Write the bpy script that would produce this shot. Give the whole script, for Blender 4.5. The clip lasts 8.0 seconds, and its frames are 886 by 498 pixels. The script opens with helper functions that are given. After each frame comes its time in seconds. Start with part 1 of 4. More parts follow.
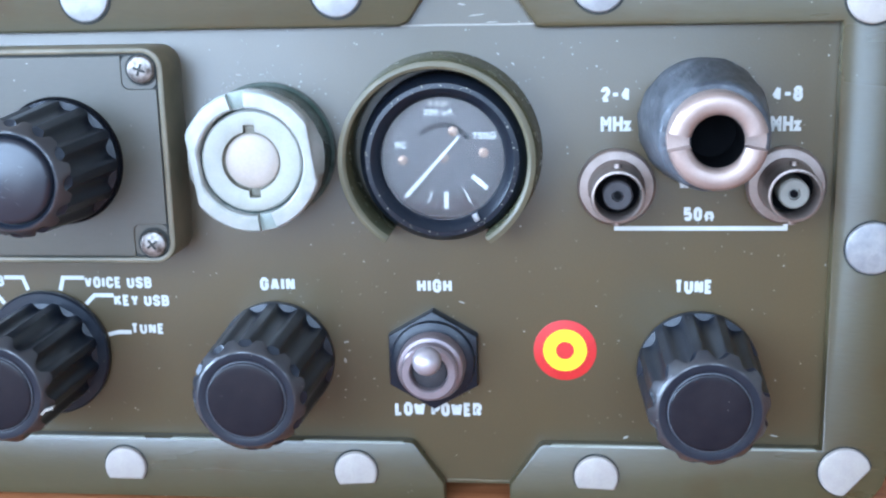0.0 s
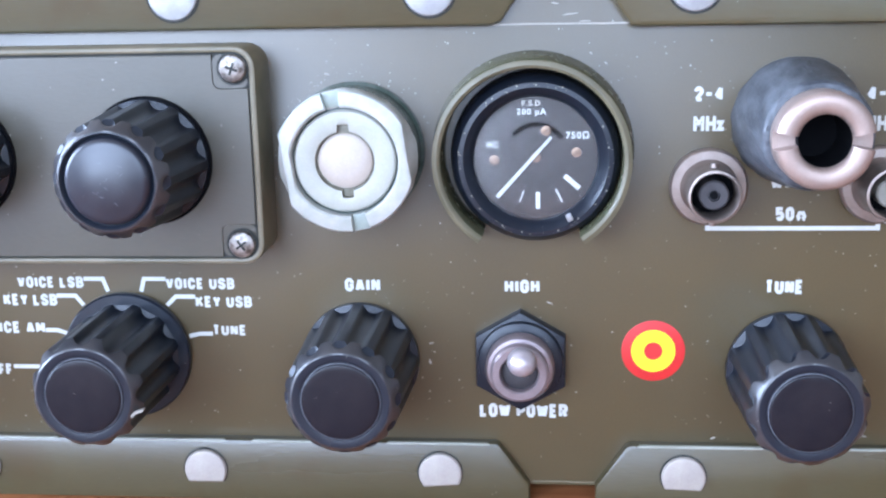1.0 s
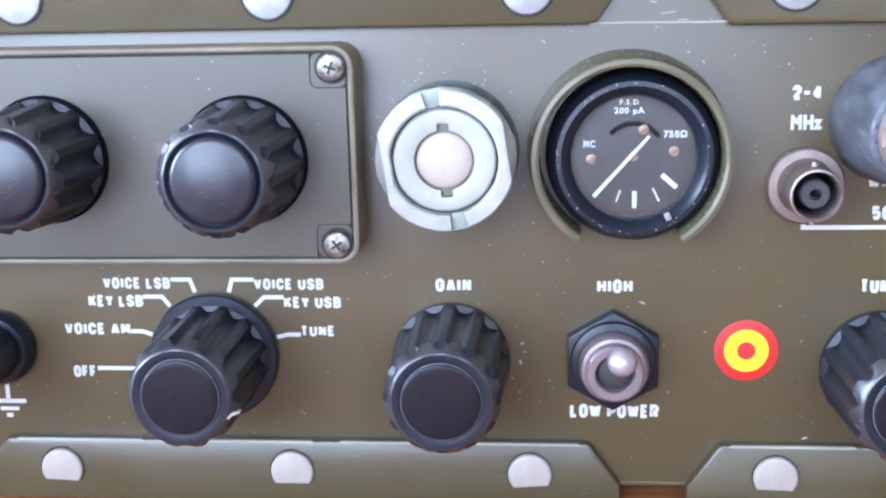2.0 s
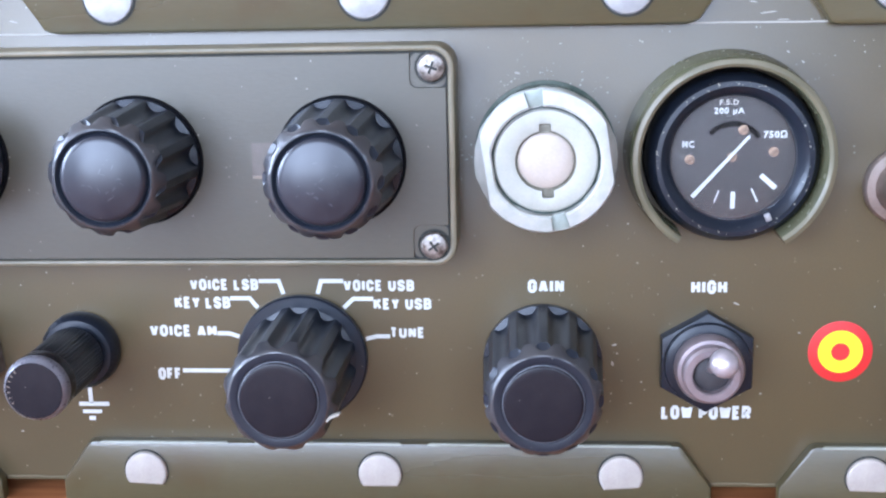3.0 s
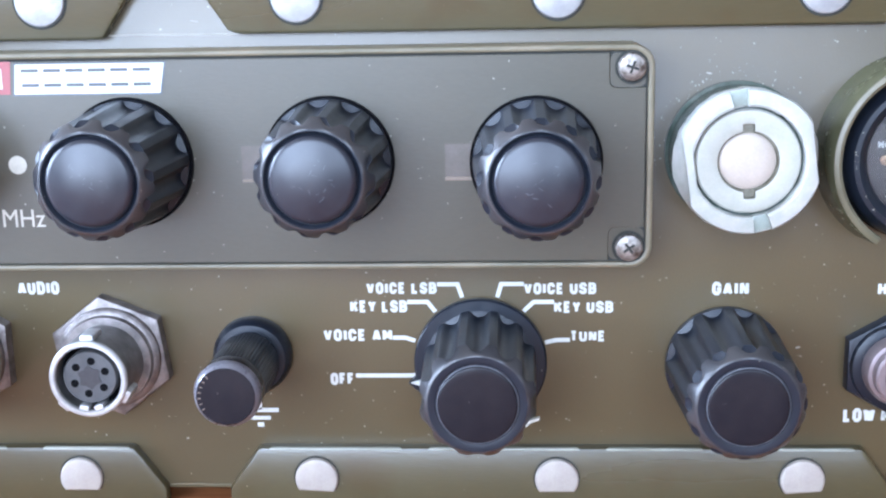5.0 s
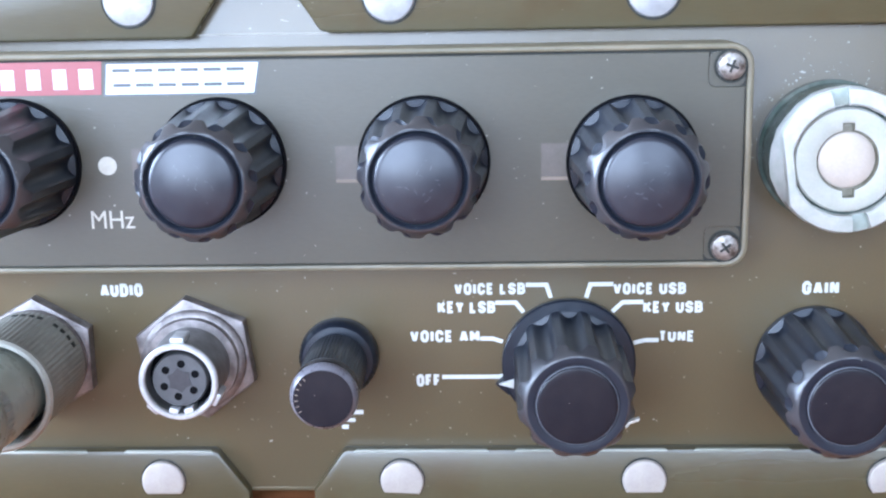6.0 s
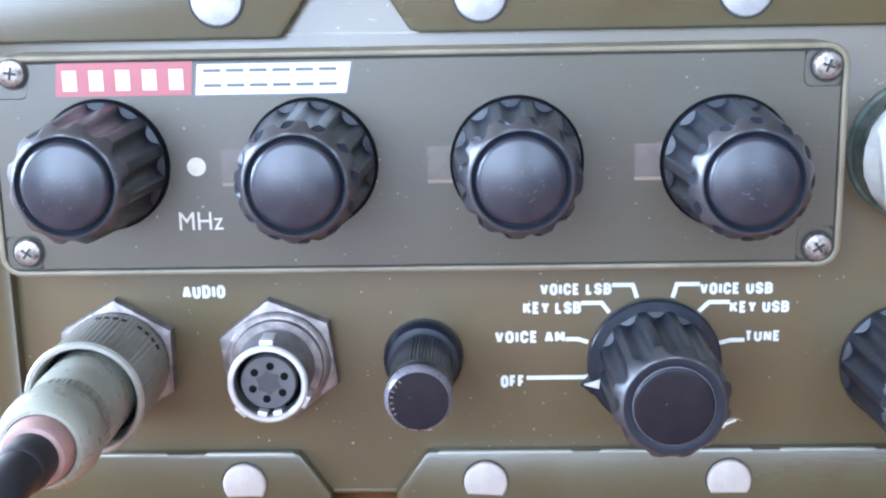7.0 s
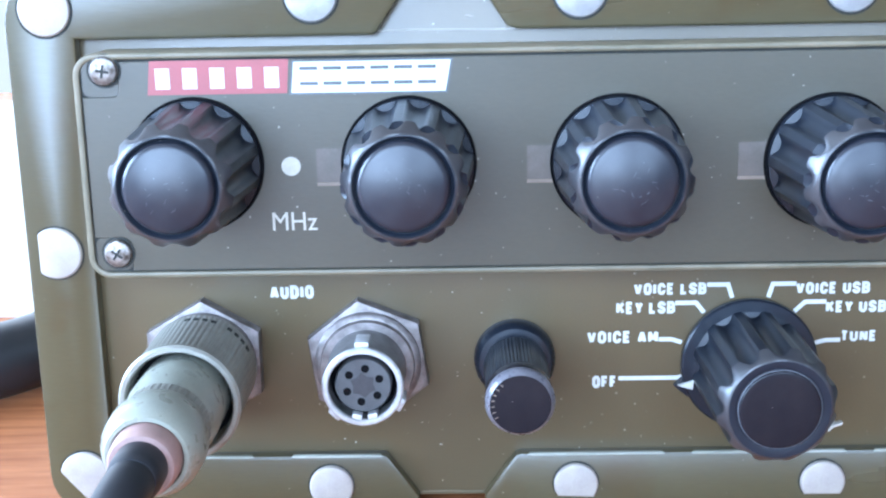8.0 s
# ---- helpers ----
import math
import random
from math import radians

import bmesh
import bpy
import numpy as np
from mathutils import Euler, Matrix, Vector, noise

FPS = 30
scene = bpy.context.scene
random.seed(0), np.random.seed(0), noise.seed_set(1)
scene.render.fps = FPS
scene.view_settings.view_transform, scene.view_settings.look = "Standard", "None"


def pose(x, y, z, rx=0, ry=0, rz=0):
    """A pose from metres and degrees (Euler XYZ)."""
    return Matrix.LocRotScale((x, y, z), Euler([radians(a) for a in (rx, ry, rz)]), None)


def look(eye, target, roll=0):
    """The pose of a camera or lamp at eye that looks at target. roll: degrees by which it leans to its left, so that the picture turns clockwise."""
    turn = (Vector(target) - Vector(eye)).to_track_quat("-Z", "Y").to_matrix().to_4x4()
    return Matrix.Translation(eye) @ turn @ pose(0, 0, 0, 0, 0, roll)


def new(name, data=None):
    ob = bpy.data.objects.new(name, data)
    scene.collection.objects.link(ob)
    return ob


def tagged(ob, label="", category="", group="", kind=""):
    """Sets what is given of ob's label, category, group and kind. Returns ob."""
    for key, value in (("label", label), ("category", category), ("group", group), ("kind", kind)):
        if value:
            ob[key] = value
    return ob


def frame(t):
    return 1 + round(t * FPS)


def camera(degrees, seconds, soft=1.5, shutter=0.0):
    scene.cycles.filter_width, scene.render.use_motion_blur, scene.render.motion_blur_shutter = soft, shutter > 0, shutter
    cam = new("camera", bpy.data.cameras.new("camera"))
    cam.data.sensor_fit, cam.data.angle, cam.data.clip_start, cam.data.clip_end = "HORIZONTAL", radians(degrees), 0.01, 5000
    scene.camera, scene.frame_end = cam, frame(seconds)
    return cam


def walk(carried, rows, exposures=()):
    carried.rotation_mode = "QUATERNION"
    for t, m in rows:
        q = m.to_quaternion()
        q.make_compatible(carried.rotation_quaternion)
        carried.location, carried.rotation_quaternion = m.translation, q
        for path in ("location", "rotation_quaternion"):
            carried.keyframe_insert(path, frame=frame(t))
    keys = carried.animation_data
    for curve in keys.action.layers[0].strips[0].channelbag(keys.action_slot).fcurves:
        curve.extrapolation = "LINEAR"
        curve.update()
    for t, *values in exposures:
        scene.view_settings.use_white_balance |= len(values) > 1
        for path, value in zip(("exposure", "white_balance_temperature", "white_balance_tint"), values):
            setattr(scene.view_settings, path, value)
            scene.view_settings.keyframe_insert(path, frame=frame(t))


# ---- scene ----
cam = camera(40.0, 8.0, soft=2.2)
U = 0.00112      # one drawing unit of the radio in metres
PATH = [
    (0, (5.318, -20.672, 10.598), (5.1, -18.738, 10.135), -1.4),
    (0.5, (4.385, -20.724, 10.551), (4.183, -18.787, 10.094), -1.3),
    (1, (3.48, -20.728, 10.599), (3.289, -18.791, 10.137), -1.3),
    (1.5, (2.605, -20.786, 10.538), (2.421, -18.848, 10.082), -1.3),
    (3, (-0.206, -20.805, 10.574), (-0.357, -18.863, 10.117), -1.2),
    (3.5, (-1.121, -20.802, 10.55), (-1.26, -18.86, 10.096), -1.1),
    (4, (-2.087, -20.778, 10.584), (-2.212, -18.835, 10.127), -1.1),
    (4.5, (-2.947, -20.795, 10.509), (-3.067, -18.85, 10.06), -1.1),
    (6, (-5.763, -20.757, 10.489), (-5.841, -18.808, 10.045), -1.1),
    (6.5, (-6.642, -20.717, 10.511), (-6.707, -18.768, 10.065), -1.1),
    (7, (-7.568, -20.678, 10.564), (-7.618, -18.73, 10.114), -1.1),
    (7.5, (-8.509, -20.541, 10.601), (-8.547, -18.594, 10.146), -1.1),
    (8, (-9.3, -20.3, 10.855), (-9.338, -18.36, 10.372), -1.1),
]
STOPS = [(0, -0.21, 5380, 7), (0.9, -0.17, 5700, 14), (3.5, -0.12, 5880, 16), (4.5, -0.1, 5880, 14), (6.5, -0.06, 5750, 12), (7.4, -0.04, 5660, 12), (8, -0.05, 5260, 7)]
walk(cam, [(t, look(Vector(eye) * U * 10, Vector(target) * U * 10, roll)) for t, eye, target, roll in PATH], STOPS)

# ---- light: overcast daylight from windows behind and left of the camera; second south and north openings are added ----
world = bpy.data.worlds.new("sky")
scene.world = world
world.use_nodes = True
sky = world.node_tree.nodes.new("ShaderNodeTexSky")
sky.sky_type, sky.sun_disc = "NISHITA", False
sky.sun_elevation, sky.sun_rotation = radians(40), radians(200)
world.node_tree.links.new(sky.outputs[0], world.node_tree.nodes["Background"].inputs[0])
world.node_tree.nodes["Background"].inputs[1].default_value = 0.1

WALL_Y, NORTH_Y = -2.1, 0.95
# window openings: wall, along the wall from, to, z from, z to
WINDOWS = (("south", -1.7, -0.04, -0.6, 1.45), ("south", 0.16, 1.05, 0.0, 1.45), ("north", -1.5, -0.3, -0.4, 1.2), ("west", -1.3, 0.6, 0.05, 1.4))
WEST_X = -2.3


def window_light(wall, a, b, z0, z1, power, colour):
    """Daylight that enters by one opening; power is for each square metre."""
    lamp = bpy.data.lights.new("window_daylight", "AREA")
    lamp.shape, lamp.size, lamp.size_y = "RECTANGLE", b - a, z1 - z0
    lamp.energy, lamp.color = power * (b - a) * (z1 - z0), colour
    m, z = (a + b) / 2, (z0 + z1) / 2
    eye = {"south": (m, WALL_Y - 0.06, z), "north": (m, NORTH_Y + 0.06, z), "west": (WEST_X - 0.06, m, z)}[wall]
    aim = {"south": (m, 0, z), "north": (m, 0, z), "west": (0, m, z)}[wall]
    new("window_daylight", lamp).matrix_world = look(eye, aim)


SKY, GROUND = (0.66, 0.8, 1.0), (0.78, 0.86, 1.0)
window_light("south", -1.7, -0.87, -0.05, 1.45, 62, SKY)
window_light("south", -0.87, -0.04, 0.0, 1.45, 43, SKY)
window_light("south", -1.7, -0.87, -0.6, -0.05, 14, GROUND)
window_light("south", -0.87, -0.04, -0.6, 0.0, 11, GROUND)
# added opening, unseen: brightens the right side of the panel
window_light("south", 0.16, 1.05, 0.0, 1.45, 30, SKY)
# added opening: whitens the background at the far left
window_light("north", -1.5, -0.3, -0.4, 1.2, 14, (0.92, 0.95, 1.0))
window_light("west", -1.3, 0.6, 0.05, 1.4, 120, SKY)


# ---- materials ----
def material(name, base, rough=0.5, metal=0.0, second=None, patch=25, amount=0.5, grain=0.15, grain_size=2500, stretch=(1, 1, 1),
             bump=0.1, dust=0.0, dust_size=900, stain=None, stain_size=60, coat=0.0, spec=0.5):
    """Two-scale procedural surface: patches towards a second colour, fine grain with relief, optional stains and dust specks."""
    m = bpy.data.materials.new(name)
    m.use_nodes = True
    n, l = m.node_tree.nodes, m.node_tree.links
    b = n["Principled BSDF"]
    b.inputs["Metallic"].default_value = metal
    b.inputs["Coat Weight"].default_value = coat
    b.inputs["Specular IOR Level"].default_value = spec
    co = n.new("ShaderNodeTexCoord")
    mp = n.new("ShaderNodeMapping")
    mp.inputs["Scale"].default_value = stretch
    l.new(co.outputs["Object"], mp.inputs["Vector"])

    def noise_at(scale, detail=4, source=mp.outputs["Vector"]):
        t = n.new("ShaderNodeTexNoise")
        t.inputs["Scale"].default_value, t.inputs["Detail"].default_value = scale, detail
        l.new(source, t.inputs["Vector"])
        return t.outputs["Fac"]

    def ramp(fac, a, c):
        r = n.new("ShaderNodeMapRange")
        r.inputs["From Min"].default_value, r.inputs["From Max"].default_value = a, c
        l.new(fac, r.inputs["Value"])
        return r.outputs["Result"]

    def mix(fac, x, y, kind="MIX", scale=1.0):
        k = n.new("ShaderNodeMix")
        k.data_type, k.blend_type = "RGBA", kind
        if scale != 1.0:
            s = n.new("ShaderNodeMath")
            s.operation = "MULTIPLY"
            s.inputs[1].default_value = scale
            l.new(fac, s.inputs[0])
            fac = s.outputs[0]
        if isinstance(fac, float):
            k.inputs[0].default_value = fac
        else:
            l.new(fac, k.inputs[0])
        for slot, v in ((6, x), (7, y)):
            if isinstance(v, tuple):
                k.inputs[slot].default_value = (*v, 1)
            else:
                l.new(v, k.inputs[slot])
        return k.outputs[2]

    second = second or tuple(c * 0.7 for c in base)
    col = mix(ramp(noise_at(patch, 5), 0.35, 0.68), base, second, scale=amount)
    fine = noise_at(grain_size, 3)
    col = mix(ramp(fine, 0.3, 0.7), col, tuple(c * 0.45 for c in base), scale=grain)
    if stain:
        col = mix(ramp(noise_at(stain_size, 3, co.outputs["Object"]), 0.56, 0.72), col, stain, scale=0.75)
    rough_patch = ramp(noise_at(patch * 3, 4), 0.2, 0.8)
    rr = n.new("ShaderNodeMapRange")
    rr.inputs["To Min"].default_value, rr.inputs["To Max"].default_value = rough * 0.92, min(1.0, rough * 1.1)
    l.new(rough_patch, rr.inputs["Value"])
    l.new(rr.outputs["Result"], b.inputs["Roughness"])
    if dust:
        v = n.new("ShaderNodeTexVoronoi")
        v.inputs["Scale"].default_value = dust_size
        l.new(co.outputs["Object"], v.inputs["Vector"])
        near = ramp(v.outputs["Distance"], 0.16, 0.06)
        pick = ramp(noise_at(dust_size * 0.37, 2, co.outputs["Object"]), 0.72 - dust, 0.76 - dust)
        both = n.new("ShaderNodeMath")
        both.operation = "MULTIPLY"
        l.new(near, both.inputs[0])
        l.new(pick, both.inputs[1])
        col = mix(both.outputs[0], col, (0.5, 0.48, 0.4), scale=0.8)
    l.new(col, b.inputs["Base Color"])
    if bump:
        bp = n.new("ShaderNodeBump")
        bp.inputs["Strength"].default_value, bp.inputs["Distance"].default_value = bump, 0.0002
        l.new(fine, bp.inputs["Height"])
        l.new(bp.outputs["Normal"], b.inputs["Normal"])
    return m


PANEL = material("olive_panel_paint", (0.1, 0.074, 0.035), 0.3, second=(0.08, 0.063, 0.034), amount=0.8, dust=0.11, bump=0.12, spec=0.66)
COVER = material("olive_cover_paint", (0.07, 0.06, 0.038), 0.3, spec=0.6, second=(0.058, 0.052, 0.036), amount=0.6, dust=0.04, stretch=(0.3, 1, 1), bump=0.1)
FRAME = material("grey_green_frame_paint", (0.076, 0.062, 0.027), 0.28, second=(0.06, 0.05, 0.025), spec=0.75, stretch=(0.15, 1, 1), grain=0.2,
                 stain=(0.06, 0.041, 0.014), stain_size=75, dust=0.05, bump=0.12)
LIP = material("worn_olive_lip", (0.15, 0.13, 0.08), 0.36, second=(0.1, 0.092, 0.055), patch=160, amount=0.8)
HOODPAINT = material("hood_paint", (0.085, 0.084, 0.045), 0.26, second=(0.07, 0.068, 0.04), patch=120, amount=0.8, dust=0.16)
EDGE = material("worn_brown_edge", (0.2, 0.165, 0.105), 0.4, second=(0.11, 0.1, 0.06), patch=120, amount=0.8)
BLACK = material("black_knob_plastic", (0.0095, 0.013, 0.021), 0.3, second=(0.013, 0.016, 0.022), patch=150, dust=0.1, dust_size=1400, bump=0.08, spec=0.38)
# lighter than the knob wall: wear, and sky light put into the grey
CROWN = material("worn_skylit_crown", (0.03, 0.029, 0.032), 0.3, second=(0.05, 0.048, 0.051), patch=260, amount=0.8, dust=0.12, dust_size=1300, bump=0.2, spec=0.8)
SCUFF = material("fine_scuff", (0.12, 0.125, 0.14), 0.5, second=(0.05, 0.05, 0.06), patch=500)
CAP = material("black_knob_cap", (0.008, 0.008, 0.012), 0.22, second=(0.017, 0.015, 0.018), patch=140, amount=0.8, dust=0.06, dust_size=1500, bump=0.03, spec=0.26)
DOME = material("domed_cap", (0.01, 0.012, 0.02), 0.31, second=(0.024, 0.026, 0.034), patch=160, amount=0.9, dust=0.05, dust_size=1500, bump=0.03, spec=0.6)
CHIP = material("bare_chip", (0.36, 0.33, 0.28), 0.5, patch=400)
WHITE = material("white_legend_paint", (0.6, 0.6, 0.56), 0.55, second=(0.5, 0.5, 0.44), patch=500, amount=0.5)
CREAM = material("cream_legend_paint", (0.62, 0.59, 0.5), 0.55, second=(0.45, 0.42, 0.36), patch=500)
RIVET = material("dull_aluminium", (0.43, 0.38, 0.325), 0.5, 0.2, second=(0.36, 0.31, 0.28), patch=260, amount=0.7, bump=0.2)
RIVET_DARK = material("dark_rivet_metal", (0.36, 0.345, 0.33), 0.42, 0.4, second=(0.2, 0.2, 0.21), patch=420, amount=0.7)
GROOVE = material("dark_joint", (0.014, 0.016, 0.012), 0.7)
STEEL = material("screw_steel", (0.38, 0.345, 0.31), 0.38, 0.65, second=(0.075, 0.055, 0.042), patch=800, amount=1.0, bump=0.3)
NUTWHITE = material("pale_mint_nut", (0.48, 0.475, 0.445), 0.32, second=(0.34, 0.36, 0.31), patch=320, amount=0.8, bump=0.15)
NUTGREEN = material("dusty_green_barrel", (0.045, 0.07, 0.056), 0.2, second=(0.15, 0.17, 0.15), patch=260, amount=0.8, dust=0.1)
IVORY = material("ivory_ring", (0.43, 0.425, 0.37), 0.45, second=(0.36, 0.365, 0.31), patch=300, amount=0.6)
PEACH = material("cream_window", (0.5, 0.435, 0.37), 0.35, second=(0.4, 0.34, 0.28), patch=200)
DIAL = material("dark_dial", (0.045, 0.04, 0.038), 0.55, second=(0.07, 0.055, 0.05), patch=180, dust=0.06, dust_size=1300)
COPPER = material("copper_screw", (0.45, 0.3, 0.2), 0.4, 0.5, second=(0.14, 0.09, 0.07), patch=900, amount=0.9)
NICKEL = material("tarnished_nickel", (0.34, 0.275, 0.24), 0.4, 0.75, second=(0.2, 0.16, 0.135), patch=250, amount=0.8, bump=0.2)
BRONZE = material("bare_bronze_tip", (0.4, 0.3, 0.255), 0.42, 0.6, second=(0.3, 0.225, 0.19), patch=200)
RUBBER = material("grey_rubber", (0.036, 0.04, 0.048), 0.38, second=(0.13, 0.14, 0.155), patch=260, amount=0.75, bump=0.9, grain_size=1200, stretch=(1, 0.4, 1), dust=0.1)
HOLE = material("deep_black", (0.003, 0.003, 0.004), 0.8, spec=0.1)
HEXGREY = material("dull_zinc", (0.3, 0.265, 0.25), 0.42, 0.6, second=(0.12, 0.1, 0.092), patch=420, amount=0.95, bump=0.5, grain=0.3)
BARREL = material("grey_barrel_metal", (0.24, 0.235, 0.23), 0.42, 0.45, second=(0.13, 0.125, 0.12), patch=450, amount=0.9, bump=0.3)
POSTRIM = material("post_rim_glint", (0.2, 0.19, 0.21), 0.28, 0.3, second=(0.12, 0.11, 0.125), patch=400)
RINGSILVER = material("worn_silver_rim", (0.6, 0.6, 0.6), 0.36, 0.4, second=(0.3, 0.29, 0.27), patch=500)
INSERT = material("grey_insert", (0.06, 0.06, 0.062), 0.5, second=(0.1, 0.1, 0.1), patch=350)
STAR = material("dark_grey_insert", (0.036, 0.032, 0.034), 0.6, second=(0.055, 0.05, 0.052), patch=600)
BUSH = material("mauve_grey_metal", (0.29, 0.235, 0.24), 0.36, 0.5, second=(0.2, 0.16, 0.165), patch=350)
LEVER = material("satin_lever", (0.46, 0.4, 0.41), 0.34, 0.5, patch=500)
PLUG = material("olive_plug_shell", (0.31, 0.31, 0.255), 0.28, 0.1, second=(0.25, 0.255, 0.2), patch=120, dust=0.05, dust_size=1500, bump=0.1)
KNURL = material("knurled_olive_metal", (0.33, 0.32, 0.275), 0.36, 0.35, second=(0.2, 0.19, 0.155), patch=250)
PINK = material("pink_sleeve", (0.4, 0.25, 0.22), 0.5, second=(0.25, 0.17, 0.15), patch=260, amount=0.8)
CABLE = material("black_cable", (0.02, 0.021, 0.025), 0.45, patch=80)
RED = material("red_print", (0.62, 0.02, 0.018), 0.45, second=(0.5, 0.02, 0.02), patch=300)
REDTAG = material("faded_red_print", (0.33, 0.075, 0.08), 0.36, second=(0.27, 0.07, 0.07), patch=200)
YELLOW = material("yellow_print", (0.9, 0.72, 0.01), 0.45, second=(0.8, 0.62, 0.01), patch=300)
TAGWHITE = material("white_tag", (0.66, 0.68, 0.67), 0.4, second=(0.56, 0.58, 0.57), patch=200, amount=0.3)
TAGINK = material("grey_ink", (0.1, 0.105, 0.11), 0.5, patch=300)
PALE = material("pale_brown_edge", (0.24, 0.185, 0.14), 0.4, patch=400)
MINT = material("shaded_mint", (0.3, 0.34, 0.3), 0.4, second=(0.2, 0.23, 0.19), patch=500)
DUSTY_LIT = material("dusty_lit_black", (0.24, 0.225, 0.21), 0.5, second=(0.04, 0.04, 0.042), patch=380, amount=1.0)
PANE = material("cloudy_counter_window", (0.145, 0.122, 0.106), 0.25, second=(0.1, 0.092, 0.072), patch=300)
WOOD = material("orange_varnished_wood", (0.46, 0.17, 0.06), 0.6, second=(0.27, 0.085, 0.026), patch=30, amount=0.9, stretch=(1, 12, 12), grain=0.3, grain_size=300, spec=0.3)
# room walls out of view, toned down to cut the fill light
PLASTER = material("beige_plaster", (0.36, 0.33, 0.29), 0.85, second=(0.31, 0.28, 0.25), patch=3, grain_size=300)
# unseen ceiling, made dark to hold back light from above
CEILING = material("unseen_dark_ceiling", (0.3, 0.24, 0.18), 0.7, second=(0.22, 0.17, 0.12), patch=3, grain_size=300)
FLOORING = material("floor_boards", (0.32, 0.2, 0.11), 0.45, second=(0.24, 0.14, 0.07), patch=4, stretch=(1, 8, 1), grain_size=120)
ADDED_WHITE = material("added_white", (0.82, 0.81, 0.77), 0.7, second=(0.78, 0.76, 0.72), patch=10)
WINPAINT = material("white_window_paint", (0.78, 0.78, 0.76), 0.4, patch=6)


# ---- building helpers ----
def finish(bm, smooth=35):
    """Scale from drawing units and mark sharp edges by angle."""
    bmesh.ops.scale(bm, vec=(U, U, U), verts=bm.verts)
    bmesh.ops.recalc_face_normals(bm, faces=bm.faces)
    for f in bm.faces:
        f.smooth = smooth > 0
    for e in bm.edges:
        if len(e.link_faces) == 2 and e.calc_face_angle(0) > radians(smooth):
            e.smooth = False


def mesh_of(name, bm, mat, smooth=35):
    finish(bm, smooth)
    me = bpy.data.meshes.new(name)
    bm.to_mesh(me)
    bm.free()
    me.materials.append(mat)
    return me


AT = {}


def part(name, data, mat, parent, at=(0, 0, 0), label="", turn=0.0, smooth=35):
    """One mesh object under a thing or a part. at: place in drawing units; turn: degrees round the panel's normal."""
    me = data if isinstance(data, bpy.types.Mesh) else mesh_of(name, data, mat, smooth)
    ob = new(name, me)
    at = Vector(at)
    while parent.parent and parent.parent.parent:
        parent = parent.parent
    base = AT.get(parent, Vector())
    ob.parent = parent
    ob.location = (at - base) * U
    ob.rotation_euler = (0, radians(turn), 0)
    AT[ob] = at
    if label:
        tagged(ob, label)
    return ob


def thing(name, at, label, category):
    e = new(name)
    e.empty_display_size = 0.02
    e.location = Vector(at) * U
    AT[e] = Vector(at)
    return tagged(e, label, category)


def lathe(profile, seg=64, shape=None, close=True):
    """Turned body round the panel's normal. profile: (radius, height) from the base outwards; shape(angle, radius, height) may change the radius."""
    bm = bmesh.new()
    rings = []
    for r, h in profile:
        ring = []
        for i in range(seg):
            a = 2 * math.pi * i / seg
            q = shape(a, r, h) if shape else r
            ring.append(bm.verts.new((q * math.cos(a), -h, q * math.sin(a))))
        rings.append(ring)
    for a, b in zip(rings, rings[1:]):
        for i in range(seg):
            bm.faces.new((a[i], a[(i + 1) % seg], b[(i + 1) % seg], b[i]))
    if close:
        bm.faces.new(rings[0])
        bm.faces.new(rings[-1])
    return bm


def prism(points, back, front, bevel=0.0, segments=2):
    """Flat plate from an outline (x, z), between two heights over the panel, with a rounded front edge."""
    bm = bmesh.new()
    lo = [bm.verts.new((x, -back, z)) for x, z in points]
    hi = [bm.verts.new((x, -front, z)) for x, z in points]
    k = len(points)
    bm.faces.new(lo)
    top = bm.faces.new(hi)
    for i in range(k):
        bm.faces.new((lo[i], lo[(i + 1) % k], hi[(i + 1) % k], hi[i]))
    bmesh.ops.recalc_face_normals(bm, faces=bm.faces)
    if bevel:
        bmesh.ops.bevel(bm, geom=list(top.edges), offset=bevel, segments=segments, profile=0.5, affect="EDGES")
    return bm


def rounded(x0, x1, z0, z1, r, n=6):
    pts = []
    for cx, cz, a0 in ((x1 - r, z1 - r, 0), (x0 + r, z1 - r, 90), (x0 + r, z0 + r, 180), (x1 - r, z0 + r, 270)):
        for i in range(n + 1):
            a = radians(a0 + 90 * i / n)
            pts.append((cx + r * math.cos(a), cz + r * math.sin(a)))
    return pts


def ngon(r, n, start):
    return [(r * math.cos(radians(start + 360 * i / n)), r * math.sin(radians(start + 360 * i / n))) for i in range(n)]


def box(x0, x1, y0, y1, z0, z1, bevel=0.0):
    bm = bmesh.new()
    bmesh.ops.create_cube(bm, size=1)
    for v in bm.verts:
        v.co = ((x0 + x1) / 2 + v.co.x * (x1 - x0), (y0 + y1) / 2 + v.co.y * (y1 - y0), (z0 + z1) / 2 + v.co.z * (z1 - z0))
    if bevel:
        bmesh.ops.bevel(bm, geom=list(bm.edges), offset=bevel, segments=2, profile=0.5, affect="EDGES")
    return bm


